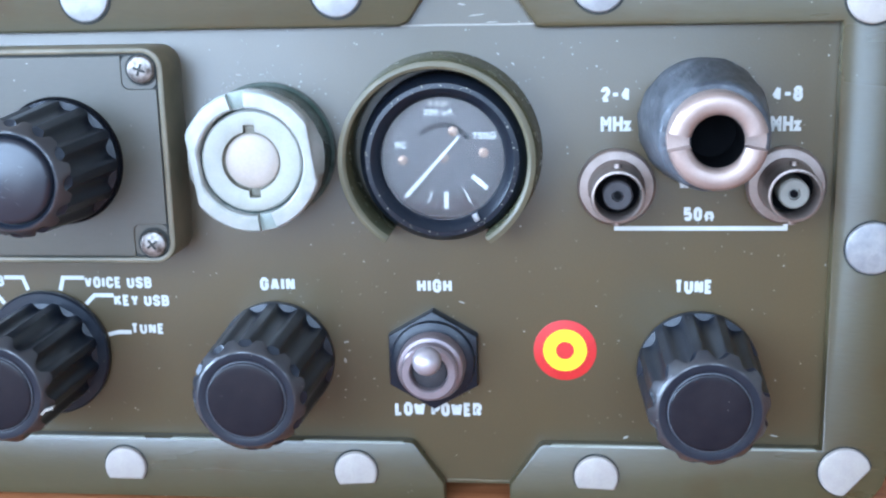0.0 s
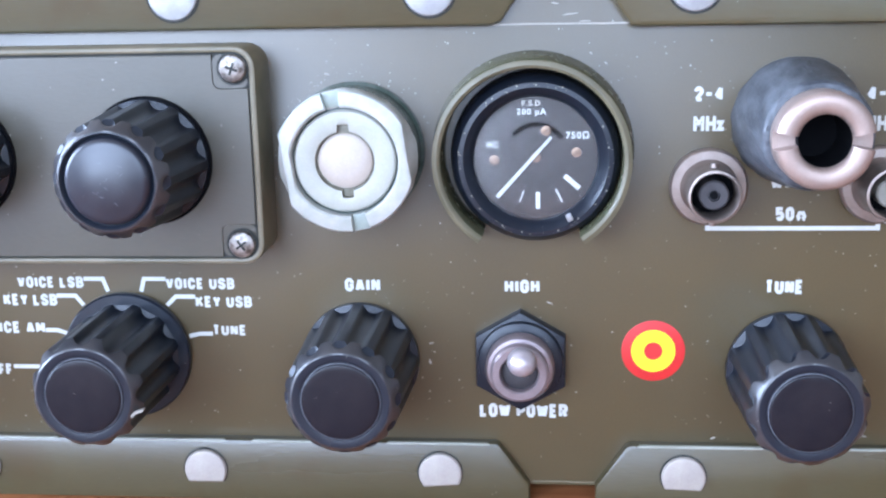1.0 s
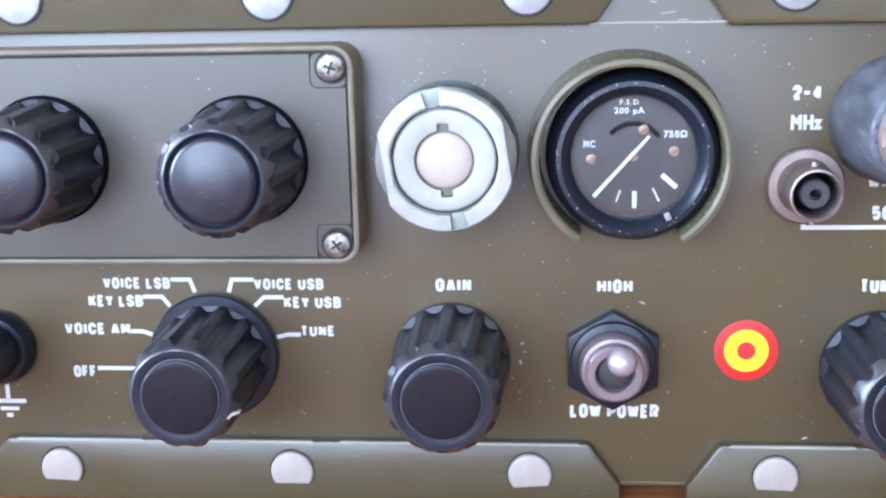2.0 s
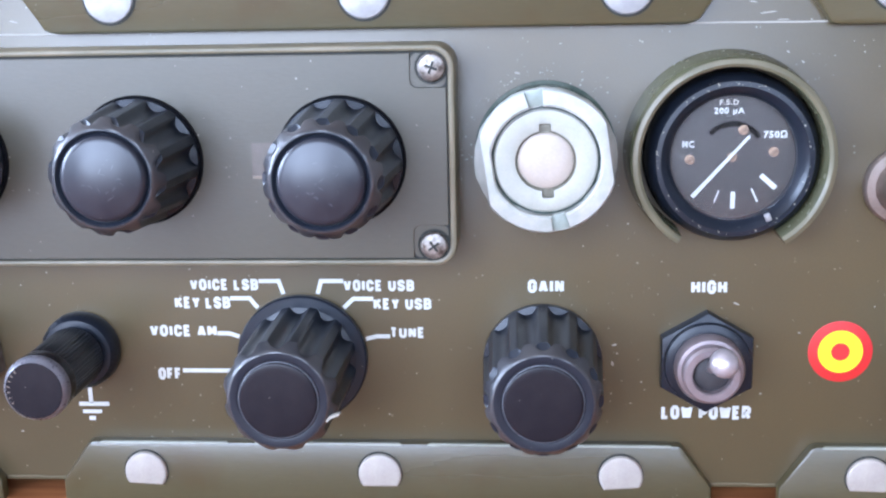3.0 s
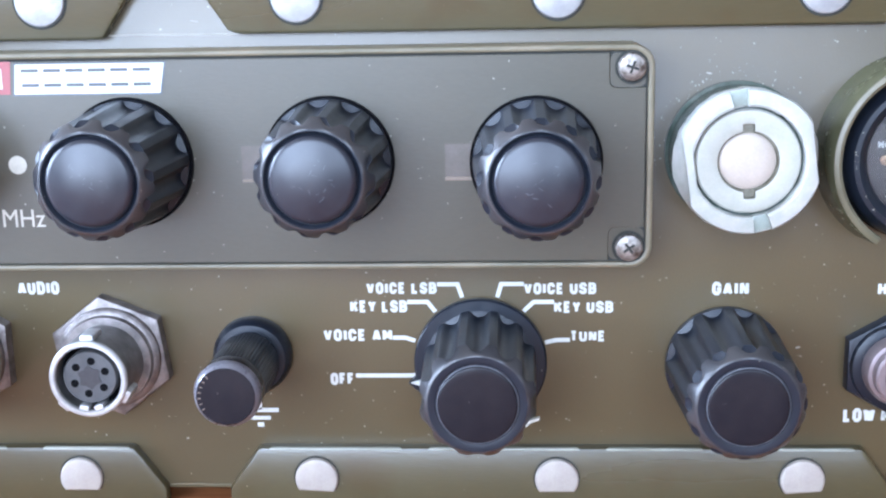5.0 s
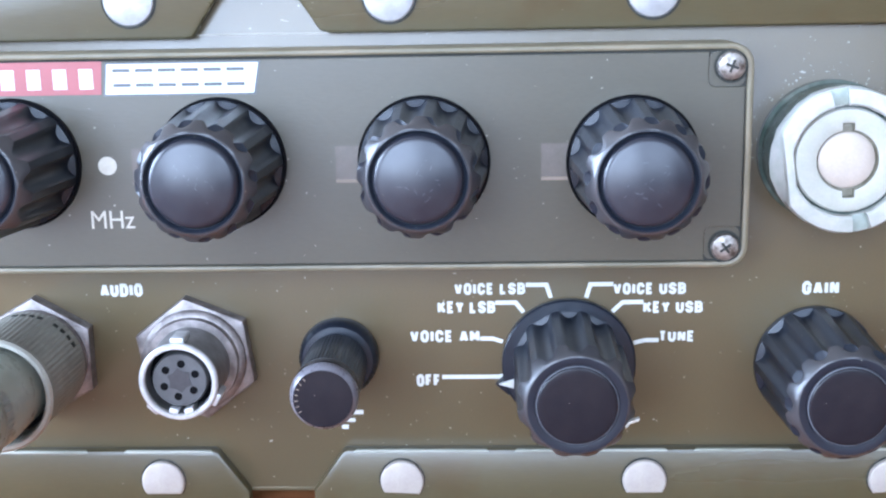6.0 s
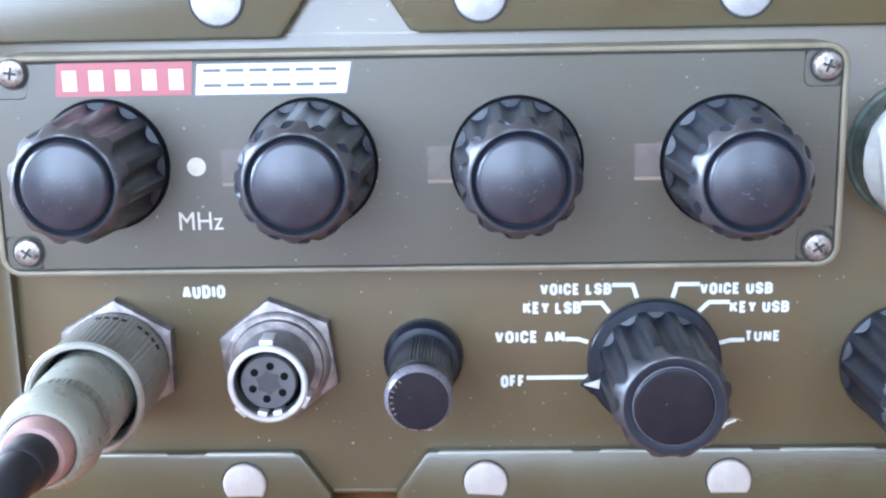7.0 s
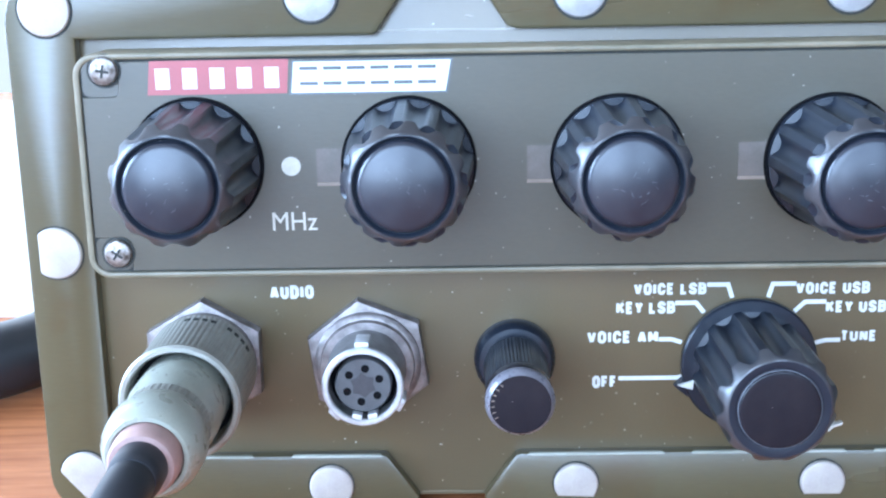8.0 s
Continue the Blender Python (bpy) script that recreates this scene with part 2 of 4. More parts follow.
def tube(points, radius, seg=20, steps=10):
    """Smooth round tube through a few control points (Catmull-Rom)."""
    p = [Vector(q) for q in points]
    p = [2 * p[0] - p[1]] + p + [2 * p[-1] - p[-2]]
    path = []
    for i in range(1, len(p) - 2):
        for s in range(steps):
            t = s / steps
            path.append(0.5 * (2 * p[i] + (p[i + 1] - p[i - 1]) * t + (2 * p[i - 1] - 5 * p[i] + 4 * p[i + 1] - p[i + 2]) * t * t
                               + (3 * p[i] - p[i - 1] - 3 * p[i + 1] + p[i + 2]) * t ** 3))
    path.append(p[-2])
    bm = bmesh.new()
    rings = []
    for i, c in enumerate(path):
        d = (path[min(i + 1, len(path) - 1)] - path[max(i - 1, 0)]).normalized()
        s = d.cross(Vector((0, 0, 1))).normalized()
        u = s.cross(d)
        rings.append([bm.verts.new(c + radius * (s * math.cos(2 * math.pi * k / seg) + u * math.sin(2 * math.pi * k / seg))) for k in range(seg)])
    for a, b in zip(rings, rings[1:]):
        for k in range(seg):
            bm.faces.new((a[k], a[(k + 1) % seg], b[(k + 1) % seg], b[k]))
    bm.faces.new(rings[0])
    bm.faces.new(rings[-1])
    return bm


def stroke(points, width):
    """A printed line as one thin raised ribbon with mitred corners (x, z)."""
    p = [Vector(q) for q in points]
    left, right = [], []
    for i, c in enumerate(p):
        a = (c - p[i - 1]).normalized() if i else (p[1] - c).normalized()
        b = (p[i + 1] - c).normalized() if i < len(p) - 1 else a
        t = (a + b).normalized()
        o = Vector((-t.y, t.x)) * (width / 2 / max(0.5, t.dot(a)))
        left.append(c + o)
        right.append(c - o)
    bm = bmesh.new()
    rows = [[bm.verts.new((v.x, -h, v.y)) for v in side] for side, h in ((left, -0.02), (left, 0.07), (right, 0.07), (right, -0.02))]
    for a, b in zip(rows, rows[1:]):
        for i in range(len(p) - 1):
            bm.faces.new((a[i], a[i + 1], b[i + 1], b[i]))
    bm.faces.new([r[0] for r in rows])
    bm.faces.new([r[-1] for r in rows])
    return bm


def legend(body, x0, x1, z0, z1, height, mat, parent, name="legend", weight=0.066, spacing=1.18):
    """Printed words fitted into a rectangle on a surface at that height over the panel."""
    cu = bpy.data.curves.new("words", "FONT")
    cu.body, cu.size, cu.offset, cu.resolution_u = body, 1.0, weight, 3
    cu.space_character = spacing
    tmp = bpy.data.objects.new("words", cu)
    scene.collection.objects.link(tmp)
    me = bpy.data.meshes.new_from_object(tmp.evaluated_get(bpy.context.evaluated_depsgraph_get()))
    bpy.data.objects.remove(tmp)
    bpy.data.curves.remove(cu)
    xs, ys = [v.co.x for v in me.vertices], [v.co.y for v in me.vertices]
    bm = bmesh.new()
    bm.from_mesh(me)
    bpy.data.meshes.remove(me)
    for v in bm.verts:
        v.co = ((v.co.x - min(xs)) / (max(xs) - min(xs)) * (x1 - x0) - (x1 - x0) / 2, -0.07, (v.co.y - min(ys)) / (max(ys) - min(ys)) * (z1 - z0) - (z1 - z0) / 2)
    ext = bmesh.ops.extrude_face_region(bm, geom=list(bm.faces))
    for v in ext["geom"]:
        if isinstance(v, bmesh.types.BMVert):
            v.co.y = 0.02
    return part(name, bm, mat, parent, ((x0 + x1) / 2, -height, (z0 + z1) / 2), smooth=0)


ROUND = [(0, 0.5), (0, 0.8), (0.3, 1), (0.7, 1), (1, 0.8), (1, 0.2), (0.7, 0), (0.3, 0), (0, 0.2), (0, 0.5)]
# stencil-like capitals as strokes in a unit cell: width of the cell, then its strokes
LETTERS = {
    "A": (0.6, [(0, 0), (0.44, 1)], [(1, 0), (0.56, 1)], [(0.18, 0.26), (0.82, 0.26)]),
    "B": (0.56, [(0, 0.5), (0, 1), (0.7, 1), (0.95, 0.86), (0.95, 0.66), (0.7, 0.52), (0, 0.52)], [(0.7, 0.52), (1, 0.38), (1, 0.14), (0.7, 0), (0, 0), (0, 0.5)]),
    "C": (0.54, [(1, 0.66), (1, 0.8), (0.7, 1), (0.3, 1), (0, 0.8), (0, 0.2), (0.3, 0), (0.7, 0), (1, 0.2), (1, 0.34)]),
    "D": (0.56, [(0, 0.5), (0, 1), (0.65, 1), (1, 0.78), (1, 0.22), (0.65, 0), (0, 0), (0, 0.5)]),
    "E": (0.48, [(1, 1), (0, 1), (0, 0), (1, 0)], [(0, 0.5), (0.85, 0.5)]),
    "F": (0.48, [(1, 1), (0, 1), (0, 0)], [(0, 0.5), (0.85, 0.5)]),
    "G": (0.56, [(1, 0.68), (1, 0.8), (0.7, 1), (0.3, 1), (0, 0.8), (0, 0.2), (0.3, 0), (0.7, 0), (1, 0.2), (1, 0.46), (0.55, 0.46)]),
    "H": (0.56, [(0, 0), (0, 1)], [(1, 0), (1, 1)], [(0, 0.5), (1, 0.5)]),
    "I": (0.0, [(0.5, 0), (0.5, 1)]),
    "K": (0.58, [(0, 0), (0, 1)], [(1, 1), (0.08, 0.42)], [(0.38, 0.62), (1, 0)]),
    "L": (0.46, [(0, 1), (0, 0), (1, 0)]),
    "M": (0.7, [(0, 0), (0, 1)], [(1, 0), (1, 1)], [(0.04, 1), (0.5, 0.2)], [(0.96, 1), (0.5, 0.2)]),
    "N": (0.56, [(0, 0), (0, 1)], [(1, 0), (1, 1)], [(0.04, 1), (0.96, 0)]),
    "O": (0.56, ROUND), "0": (0.52, ROUND),
    "P": (0.54, [(0, 0), (0, 1), (0.7, 1), (1, 0.86), (1, 0.6), (0.7, 0.44), (0, 0.44)]),
    "R": (0.56, [(0, 0), (0, 1), (0.7, 1), (1, 0.86), (1, 0.6), (0.7, 0.46), (0, 0.46)], [(0.5, 0.46), (1, 0)]),
    "S": (0.54, [(1, 0.72), (1, 0.84), (0.7, 1), (0.3, 1), (0, 0.84), (0, 0.66), (0.25, 0.55), (0.75, 0.45), (1, 0.34), (1, 0.16), (0.7, 0), (0.3, 0), (0, 0.16), (0, 0.28)]),
    "T": (0.52, [(0, 1), (1, 1)], [(0.5, 1), (0.5, 0)]),
    "U": (0.56, [(0, 1), (0, 0.2), (0.3, 0), (0.7, 0), (1, 0.2), (1, 1)]),
    "V": (0.58, [(0, 1), (0.45, 0)], [(1, 1), (0.55, 0)]),
    "W": (0.86, [(0, 1), (0.24, 0)], [(0.5, 0.9), (0.26, 0)], [(0.5, 0.9), (0.74, 0)], [(1, 1), (0.76, 0)]),
    "Y": (0.56, [(0, 1), (0.5, 0.42)], [(1, 1), (0.5, 0.42)], [(0.5, 0.5), (0.5, 0)]),
    "2": (0.6, [(0, 0.72), (0, 0.82), (0.3, 1), (0.7, 1), (1, 0.82), (1, 0.64), (0.06, 0.04)], [(0, 0), (1, 0)]),
    "4": (0.66, [(0.75, 0), (0.75, 1)], [(0.72, 1), (0, 0.3)], [(0, 0.28), (1, 0.28)]),
    "5": (0.5, [(1, 1), (0, 1), (0, 0.55), (0.7, 0.6), (1, 0.45), (1, 0.18), (0.7, 0), (0.3, 0), (0, 0.18)]),
    "8": (0.6, [(0.5, 0.53), (0.1, 0.65), (0.05, 0.85), (0.3, 1), (0.7, 1), (0.95, 0.85), (0.9, 0.65), (0.5, 0.53)],
          [(0.5, 0.53), (0, 0.38), (0, 0.17), (0.3, 0), (0.7, 0), (1, 0.17), (1, 0.38), (0.5, 0.53)]),
    "-": (0.6, [(0, 0.48), (1, 0.48)]),
    "\u03a9": (0.8, [(0, 0), (0.3, 0)], [(0.3, 0), (0.08, 0.26), (0.25, 0.58), (0.75, 0.58), (0.92, 0.26), (0.7, 0)], [(0.7, 0), (1, 0)]),
}


def stencil(body, x0, x1, z0, z1, parent, weight=0.25, gap=0.1, narrow=0.68):
    """Heavy condensed printed capitals, drawn as raised strokes that fill the rectangle."""
    high = z1 - z0
    wide = sum(0.36 if c == " " else LETTERS[c][0] * narrow + weight + gap for c in body) - gap
    fit = (x1 - x0) / wide
    s, bm, x, lift = weight * high, bmesh.new(), x0, 0.0
    for c in body:
        if c == " ":
            x += 0.36 * fit
            continue
        cell = LETTERS[c]
        for line in cell[1:]:
            pts = [(x + weight * fit / 2 + u * cell[0] * narrow * fit, z0 + s / 2 + v * (high - s)) for u, v in line]
            bm2 = stroke(pts, s * 0.98)
            for v in bm2.verts:
                v.co.y -= lift
            me = bpy.data.meshes.new("stroke")
            bm2.to_mesh(me)
            bm2.free()
            bm.from_mesh(me)
            bpy.data.meshes.remove(me)
            lift = (lift + 0.006) % 0.03
        x += (cell[0] * narrow + weight + gap) * fit
    cx, cz = (x0 + x1) / 2, (z0 + z1) / 2
    bmesh.ops.translate(bm, verts=bm.verts, vec=(-cx, 0, -cz))
    return tagged(part("legend", bm, WHITE, parent, (cx, 0, cz), smooth=0), kind="stuff")


# ---- the room ----
def room_box(name, x0, x1, y0, y1, z0, z1, mat):
    bm = box(x0 / U, x1 / U, y0 / U, y1 / U, z0 / U, z1 / U)
    ob = new(name, mesh_of(name, bm, mat, 0))
    return tagged(ob, kind="structure")


TABLE_Z = 8.8 * U
FLOOR_Z, CEIL_Z = TABLE_Z - 0.75, TABLE_Z + 1.75
X0, X1, Y1 = WEST_X, 2.0, NORTH_Y
room_box("floor", X0 - 0.2, X1 + 0.2, WALL_Y - 0.2, Y1 + 0.2, FLOOR_Z - 0.1, FLOOR_Z, FLOORING)
room_box("ceiling", X0 - 0.2, X1 + 0.2, WALL_Y - 0.2, Y1 + 0.2, CEIL_Z, CEIL_Z + 0.1, CEILING)
room_box("wall_east", X1, X1 + 0.2, WALL_Y, Y1, FLOOR_Z, CEIL_Z, PLASTER)


def across(wall, a, b, c0, c1, z0, z1, bevel=0.0):
    """A block in a wall: a to b along it, c0 to c1 through it."""
    if wall == "west":
        return box(c0 / U, c1 / U, a / U, b / U, z0 / U, z1 / U, bevel)
    return box(a / U, b / U, c0 / U, c1 / U, z0 / U, z1 / U, bevel)


def pierced_wall(wall, first, last, c0, c1):
    """A wall with openings that go through it, butted from pieces."""
    ob = tagged(new("wall_" + wall), kind="structure")
    edge, spans = first, []
    for _, a, b, z0, z1 in [w for w in WINDOWS if w[0] == wall]:
        spans += [(edge, a, FLOOR_Z, CEIL_Z), (a, b, z1, CEIL_Z), (a, b, FLOOR_Z, z0)]
        edge = b
    spans.append((edge, last, FLOOR_Z, CEIL_Z))
    for a, b, z0, z1 in spans:
        p = new("wall_panel", mesh_of("wall_panel", across(wall, a, b, c0, c1, z0, z1), PLASTER, 0))
        p.parent = ob


pierced_wall("south", X0 - 0.2, X1 + 0.2, WALL_Y - 0.2, WALL_Y)
pierced_wall("north", X0 - 0.2, X1 + 0.2, NORTH_Y, NORTH_Y + 0.2)
pierced_wall("west", WALL_Y, NORTH_Y, X0 - 0.2, X0)


def window_unit(name, wall, a, b, z0, z1):
    ob = tagged(new(name), kind="structure")
    c0, c1 = {"south": (WALL_Y - 0.04, WALL_Y + 0.01), "north": (NORTH_Y - 0.01, NORTH_Y + 0.04), "west": (X0 - 0.04, X0 + 0.01)}[wall]
    m = (a + b) / 2
    for bar, p, q, c, d in (("window_frame", a, a + 0.04, z0, z1), ("window_frame", b - 0.04, b, z0, z1), ("window_frame", a + 0.04, b - 0.04, z1 - 0.04, z1),
                            ("window_sill", a + 0.04, b - 0.04, z0, z0 + 0.04), ("mullion", m - 0.025, m + 0.025, z0 + 0.04, z1 - 0.04)):
        p = new(bar, mesh_of(bar, across(wall, p, q, c0, c1, c, d, 3), WINPAINT))
        p.parent = ob


for i, w in enumerate(WINDOWS):
    window_unit(f"window_{i + 1}", *w)

# glowing plane added outside the north window to whiten the far-left background
HAZE = bpy.data.materials.new("glowing_backdrop")
HAZE.use_nodes = True
haze = HAZE.node_tree.nodes["Principled BSDF"]
haze.inputs["Base Color"].default_value = (0.6, 0.6, 0.58, 1)
haze.inputs["Emission Color"].default_value = (1.0, 0.97, 0.9, 1)
haze.inputs["Emission Strength"].default_value = 0.68
tagged(new("backdrop", mesh_of("backdrop", box(-6000, 2500, 3300, 3310, -1500, 3500), HAZE, 0)), kind="structure")

# ---- table with what lies on it ----
TZ = 8.8
table = thing("wooden_table", (-30, 60, TZ - 670), "orange-brown varnished wooden table under the radio", "table")
part("tabletop", box(-640, 640, -300, 700, -30, 0, 3), WOOD, table, (-30, 0, TZ))
leg = mesh_of("leg", box(-30, 30, -30, 30, -638, -30.5, 3), WOOD)
for lx in (-560, 560):
    for ly in (-240, 620):
        part("leg", leg, WOOD, table, (lx - 30, ly, TZ))
# added white sheet, stands in for the overexposed area behind the radio
paper = tagged(new("added_white_sheet", mesh_of("added_white_sheet", box(-560, -205, 125, 640, TZ + 0.05, TZ + 0.6), ADDED_WHITE, 0)),
               "white sheet added flat on the table for the bright background", "paper")
tagged(new("thick_cable", mesh_of("thick_cable", tube([(-330, 10, TZ + 9), (-250, 40, TZ + 9), (-200, 62, TZ + 9), (-190, 110, TZ + 9), (-196, 240, TZ + 9)], 8.6), CABLE)),
               "thick black cable lying on the table beside the radio", "cable")

# ---- the radio ----
radio = thing("field_radio", (-30.5, 170, TZ), "olive-green metal field radio with a worn control panel", "radio")
CX = -30.4
# case behind the front frame
part("case", box(-164, 103, 6, 345, 14, 104, 4), FRAME, radio, (0, 0, 0), "grey-green painted metal case")
case_foot = mesh_of("foot", box(-10, 10, -8, 8, 0, 6, 1), CABLE)
for fx in (-140, 80):
    for fy in (60, 310):
        part("foot", case_foot, CABLE, radio, (fx, fy, TZ - 0.4))

# recessed front panel, which reaches into the notches of the frame
front_panel = part("front_panel", box(-160, 99, 0, 6, 12.1, 104.5, 0.5), PANEL, radio, (0, 0, 0), "olive-drab painted panel with dust and chips")


# outer frame: top and side rim, with trapezoid notches, and a separate lower plate between the slots
def mirrored(points):
    return [(2 * CX - x, z) for x, z in reversed(points)]


right_top = [(CX, 95.3), (23.4, 95.3), (25.1, 95.9), (29.6, 102.6), (41.2, 102.6), (46.4, 95.0), (47.4, 94.7), (95.8, 94.7), (95.8, 21.0), (47.4, 21.0), (46.6, 20.6), (41.2, 13.0), (41.2, 9.0)]
outer_right = rounded(-100, 107.4, 9.0, 106.2, 9, 7)
corner_low = [p for p in outer_right if p[0] > 90 and p[1] < 40]
corner_top = [p for p in outer_right if p[0] > 90 and p[1] > 40]
right_half = right_top[1:] + corner_low + corner_top
outline = right_half + mirrored(right_half)
frame_rim = part("front_frame", prism(outline, 0.02, 2.2, 0.7), FRAME, radio, (0, 0, 0), "grey-green painted rim with brown scuffs")
lower = [(29.4, 9.0), (29.4, 13.0), (24.0, 20.6), (23.2, 21.0)]
lower_plate = part("lower_plate", prism(lower + mirrored(lower), 0.02, 2.2, 0.7), FRAME, radio, (0, 0, 0))


def rivet_shape(r, flat):
    pts = []
    for i in range(40):
        a = 2 * math.pi * i / 40
        x, z = r * math.cos(a), r * math.sin(a)
        if flat is not None:
            z = max(z, flat)
        pts.append((x, z))
    return pts


RIV = mesh_of("rivet", prism(rivet_shape(3.95, -2.35), 2.1, 3.1, 0.5, 3), RIVET)
RIV_ROUND = mesh_of("rivet", prism(rivet_shape(4.3, None), 2.1, 2.75, 0.35, 3), RIVET)
RIV_TOP = mesh_of("rivet", prism(rivet_shape(4.3, None), 2.1, 2.75, 0.35, 3), RIVET_DARK)
RIV_BIG = mesh_of("rivet", prism(rivet_shape(4.5, -2.9), 2.1, 2.9, 0.45, 3), RIVET)
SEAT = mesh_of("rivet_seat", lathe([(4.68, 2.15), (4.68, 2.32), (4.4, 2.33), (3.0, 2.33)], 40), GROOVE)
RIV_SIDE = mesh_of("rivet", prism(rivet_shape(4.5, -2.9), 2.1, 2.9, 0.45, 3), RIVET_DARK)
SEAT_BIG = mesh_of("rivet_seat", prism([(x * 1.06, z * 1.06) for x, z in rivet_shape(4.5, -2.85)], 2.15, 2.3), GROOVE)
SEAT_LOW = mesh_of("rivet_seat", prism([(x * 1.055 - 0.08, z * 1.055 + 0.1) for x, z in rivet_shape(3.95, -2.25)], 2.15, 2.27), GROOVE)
for i in range(7):
    x = CX + 43.6 * (i - 3)
    if 0 < i < 6:
        rv = part("rivet", RIV_TOP, RIVET_DARK, radio, (x, 0, 101.2))
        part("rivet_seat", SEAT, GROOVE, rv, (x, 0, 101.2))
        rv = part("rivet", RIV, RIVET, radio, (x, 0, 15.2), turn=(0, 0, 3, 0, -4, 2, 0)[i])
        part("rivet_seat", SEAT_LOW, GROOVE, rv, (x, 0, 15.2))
for x, z, turn in ((100.4, 98.6, 0), (-161.2, 99.6, 0), (99.9, 17.0, -50), (-161.6, 17.8, 50), (102.4, 57.3, -90), (-163.0, 58.8, 90)):
    rv = part("rivet", RIV_ROUND if z > 90 else RIV_SIDE if x > 102 else RIV_BIG, RIVET, radio, (x, 0, z), turn=turn)
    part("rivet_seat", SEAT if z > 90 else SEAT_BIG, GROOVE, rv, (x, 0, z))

# ---- raised cover with the four frequency knobs ----
COVER_H = 9.5
SX0, SX1, SZ0, SZ1 = -155.2, -15.1, 56.2, 93.0


def ring_plate(outer, inner, back, front, bevel):
    """A raised border between two outlines of as many points, with rounded front edges."""
    bm = bmesh.new()
    n = len(outer)
    rows = [[bm.verts.new((x, -h, z)) for x, z in pts] for pts, h in ((outer, back), (outer, front), (inner, front), (inner, back))]
    for a, b in zip(rows, rows[1:]):
        for i in range(n):
            bm.faces.new((a[i], a[(i + 1) % n], b[(i + 1) % n], b[i]))
    bm.edges.ensure_lookup_table()
    crest = [e for e in bm.edges if set(e.verts) <= set(rows[1]) or set(e.verts) <= set(rows[2])]
    bmesh.ops.bevel(bm, geom=crest, offset=bevel, segments=2, profile=0.5, affect="EDGES")
    return bm


cover = part("knob_cover", prism(rounded(SX0 + 0.3, SX1 - 0.3, SZ0 + 0.3, SZ1 - 0.3, 3.4), 0.02, COVER_H - 0.3), GROOVE, radio, (0, 0, 0), "raised olive cover with worn edges")
part("cover_rim", ring_plate(rounded(SX0, SX1, SZ0, SZ1, 3.6), rounded(SX0 + 1.1, SX1 - 1.1, SZ0 + 1.0, SZ1 - 1.0, 2.6), 0.02, COVER_H + 0.25, 0.4), EDGE, cover, (0, 0, 0), "worn brown rim")


def notched_face(x0, x1, z0, z1, wx, wz, r=1.2, n=5):
    """Outline of the face with a rounded notch at each corner, for the screws."""
    pts = []
    for cx, cz, sx, sz in ((x1, z1, 1, 1), (x0, z1, -1, 1), (x0, z0, -1, -1), (x1, z0, 1, -1)):
        nx, nz = cx - sx * wx, cz - sz * wz
        bend = [(nx + sx * r * (1 - math.sin(radians(90 * i / n))), nz + sz * r * (1 - math.cos(radians(90 * i / n)))) for i in range(n + 1)]
        run = [(cx, nz)] + bend + [(nx, cz)]
        pts += run if sx * sz > 0 else run[::-1]
    return pts


part("cover_face", prism(notched_face(SX0 + 1.35, SX1 - 1.35, SZ0 + 1.25, SZ1 - 1.35, 5.9, 5.6), COVER_H - 0.4, COVER_H, 0.1), COVER, cover, (0, 0, 0), smooth=0)
for x, z in ((SX0 + 4.3, SZ0 + 4.1), (SX1 - 4.3, SZ0 + 4.1), (SX0 + 4.3, SZ1 - 4.1), (SX1 - 4.3, SZ1 - 4.1)):
    part("corner_seat", prism(rounded(-2.9, 2.9, -2.75, 2.75, 1.2), COVER_H - 0.4, COVER_H - 0.16), COVER, cover, (x, 0, z), smooth=0)



def screw_mesh():
    bm = lathe([(2.35, 0), (2.35, 0.35), (2.1, 0.75), (1.5, 1.0), (0.6, 1.1)], 32)
    return mesh_of("screw", bm, STEEL)


def cross_mesh():
    w, k = 0.2, 1.05
    pts = [(k, -w), (k, w), (w, w), (w, k), (-w, k), (-w, w), (-k, w), (-k, -w), (-w, -w), (-w, -k), (w, -k), (w, -w)]
    return mesh_of("cross_recess", prism(pts, 0.7, 1.13), GROOVE, 0)


SCREW, CROSS = screw_mesh(), cross_mesh()
POCKET = mesh_of("screw_pocket", lathe([(2.75, 0.0), (2.75, 0.06), (2.3, 0.07)], 32), GROOVE)
for x, z, turn in ((-18.8, 89.4, 20), (-18.95, 59.7, 55), (-150.1, 90.3, 10), (-150.2, 60.5, 35)):
    s = part("screw", SCREW, STEEL, radio, (x, -COVER_H - 0.1, z), turn=turn)
    part("cross_recess", CROSS, GROOVE, s, (x, -COVER_H - 0.1, z))
    part("screw_pocket", POCKET, GROOVE, s, (x, -COVER_H - 0.06, z))

# maker's tag: plain coloured blocks
tag = part("maker_tag", prism([(-143.4, 86.3), (-121.1, 86.3), (-120.7, 91.7), (-142.8, 91.7)], COVER_H, COVER_H + 0.06), REDTAG, radio, (0, 0, 0), "faded red and white maker's tag")
part("tag_field", prism([(-120.8, 86.0), (-95.6, 86.0), (-94.6, 91.5), (-120.2, 91.5)], COVER_H, COVER_H + 0.05), TAGINK, tag)
part("tag_field", prism([(-120.4, 86.3), (-95.9, 86.3), (-95.0, 91.2), (-119.9, 91.2)], COVER_H + 0.03, COVER_H + 0.09), TAGWHITE, tag)
for i in range(5):
    x = -142.0 + i * 4.35
    part("tag_bar", prism([(x, 87.2), (x + 2.3, 87.2), (x + 2.3, 90.5), (x, 90.5)], COVER_H + 0.03, COVER_H + 0.1), WHITE, tag)
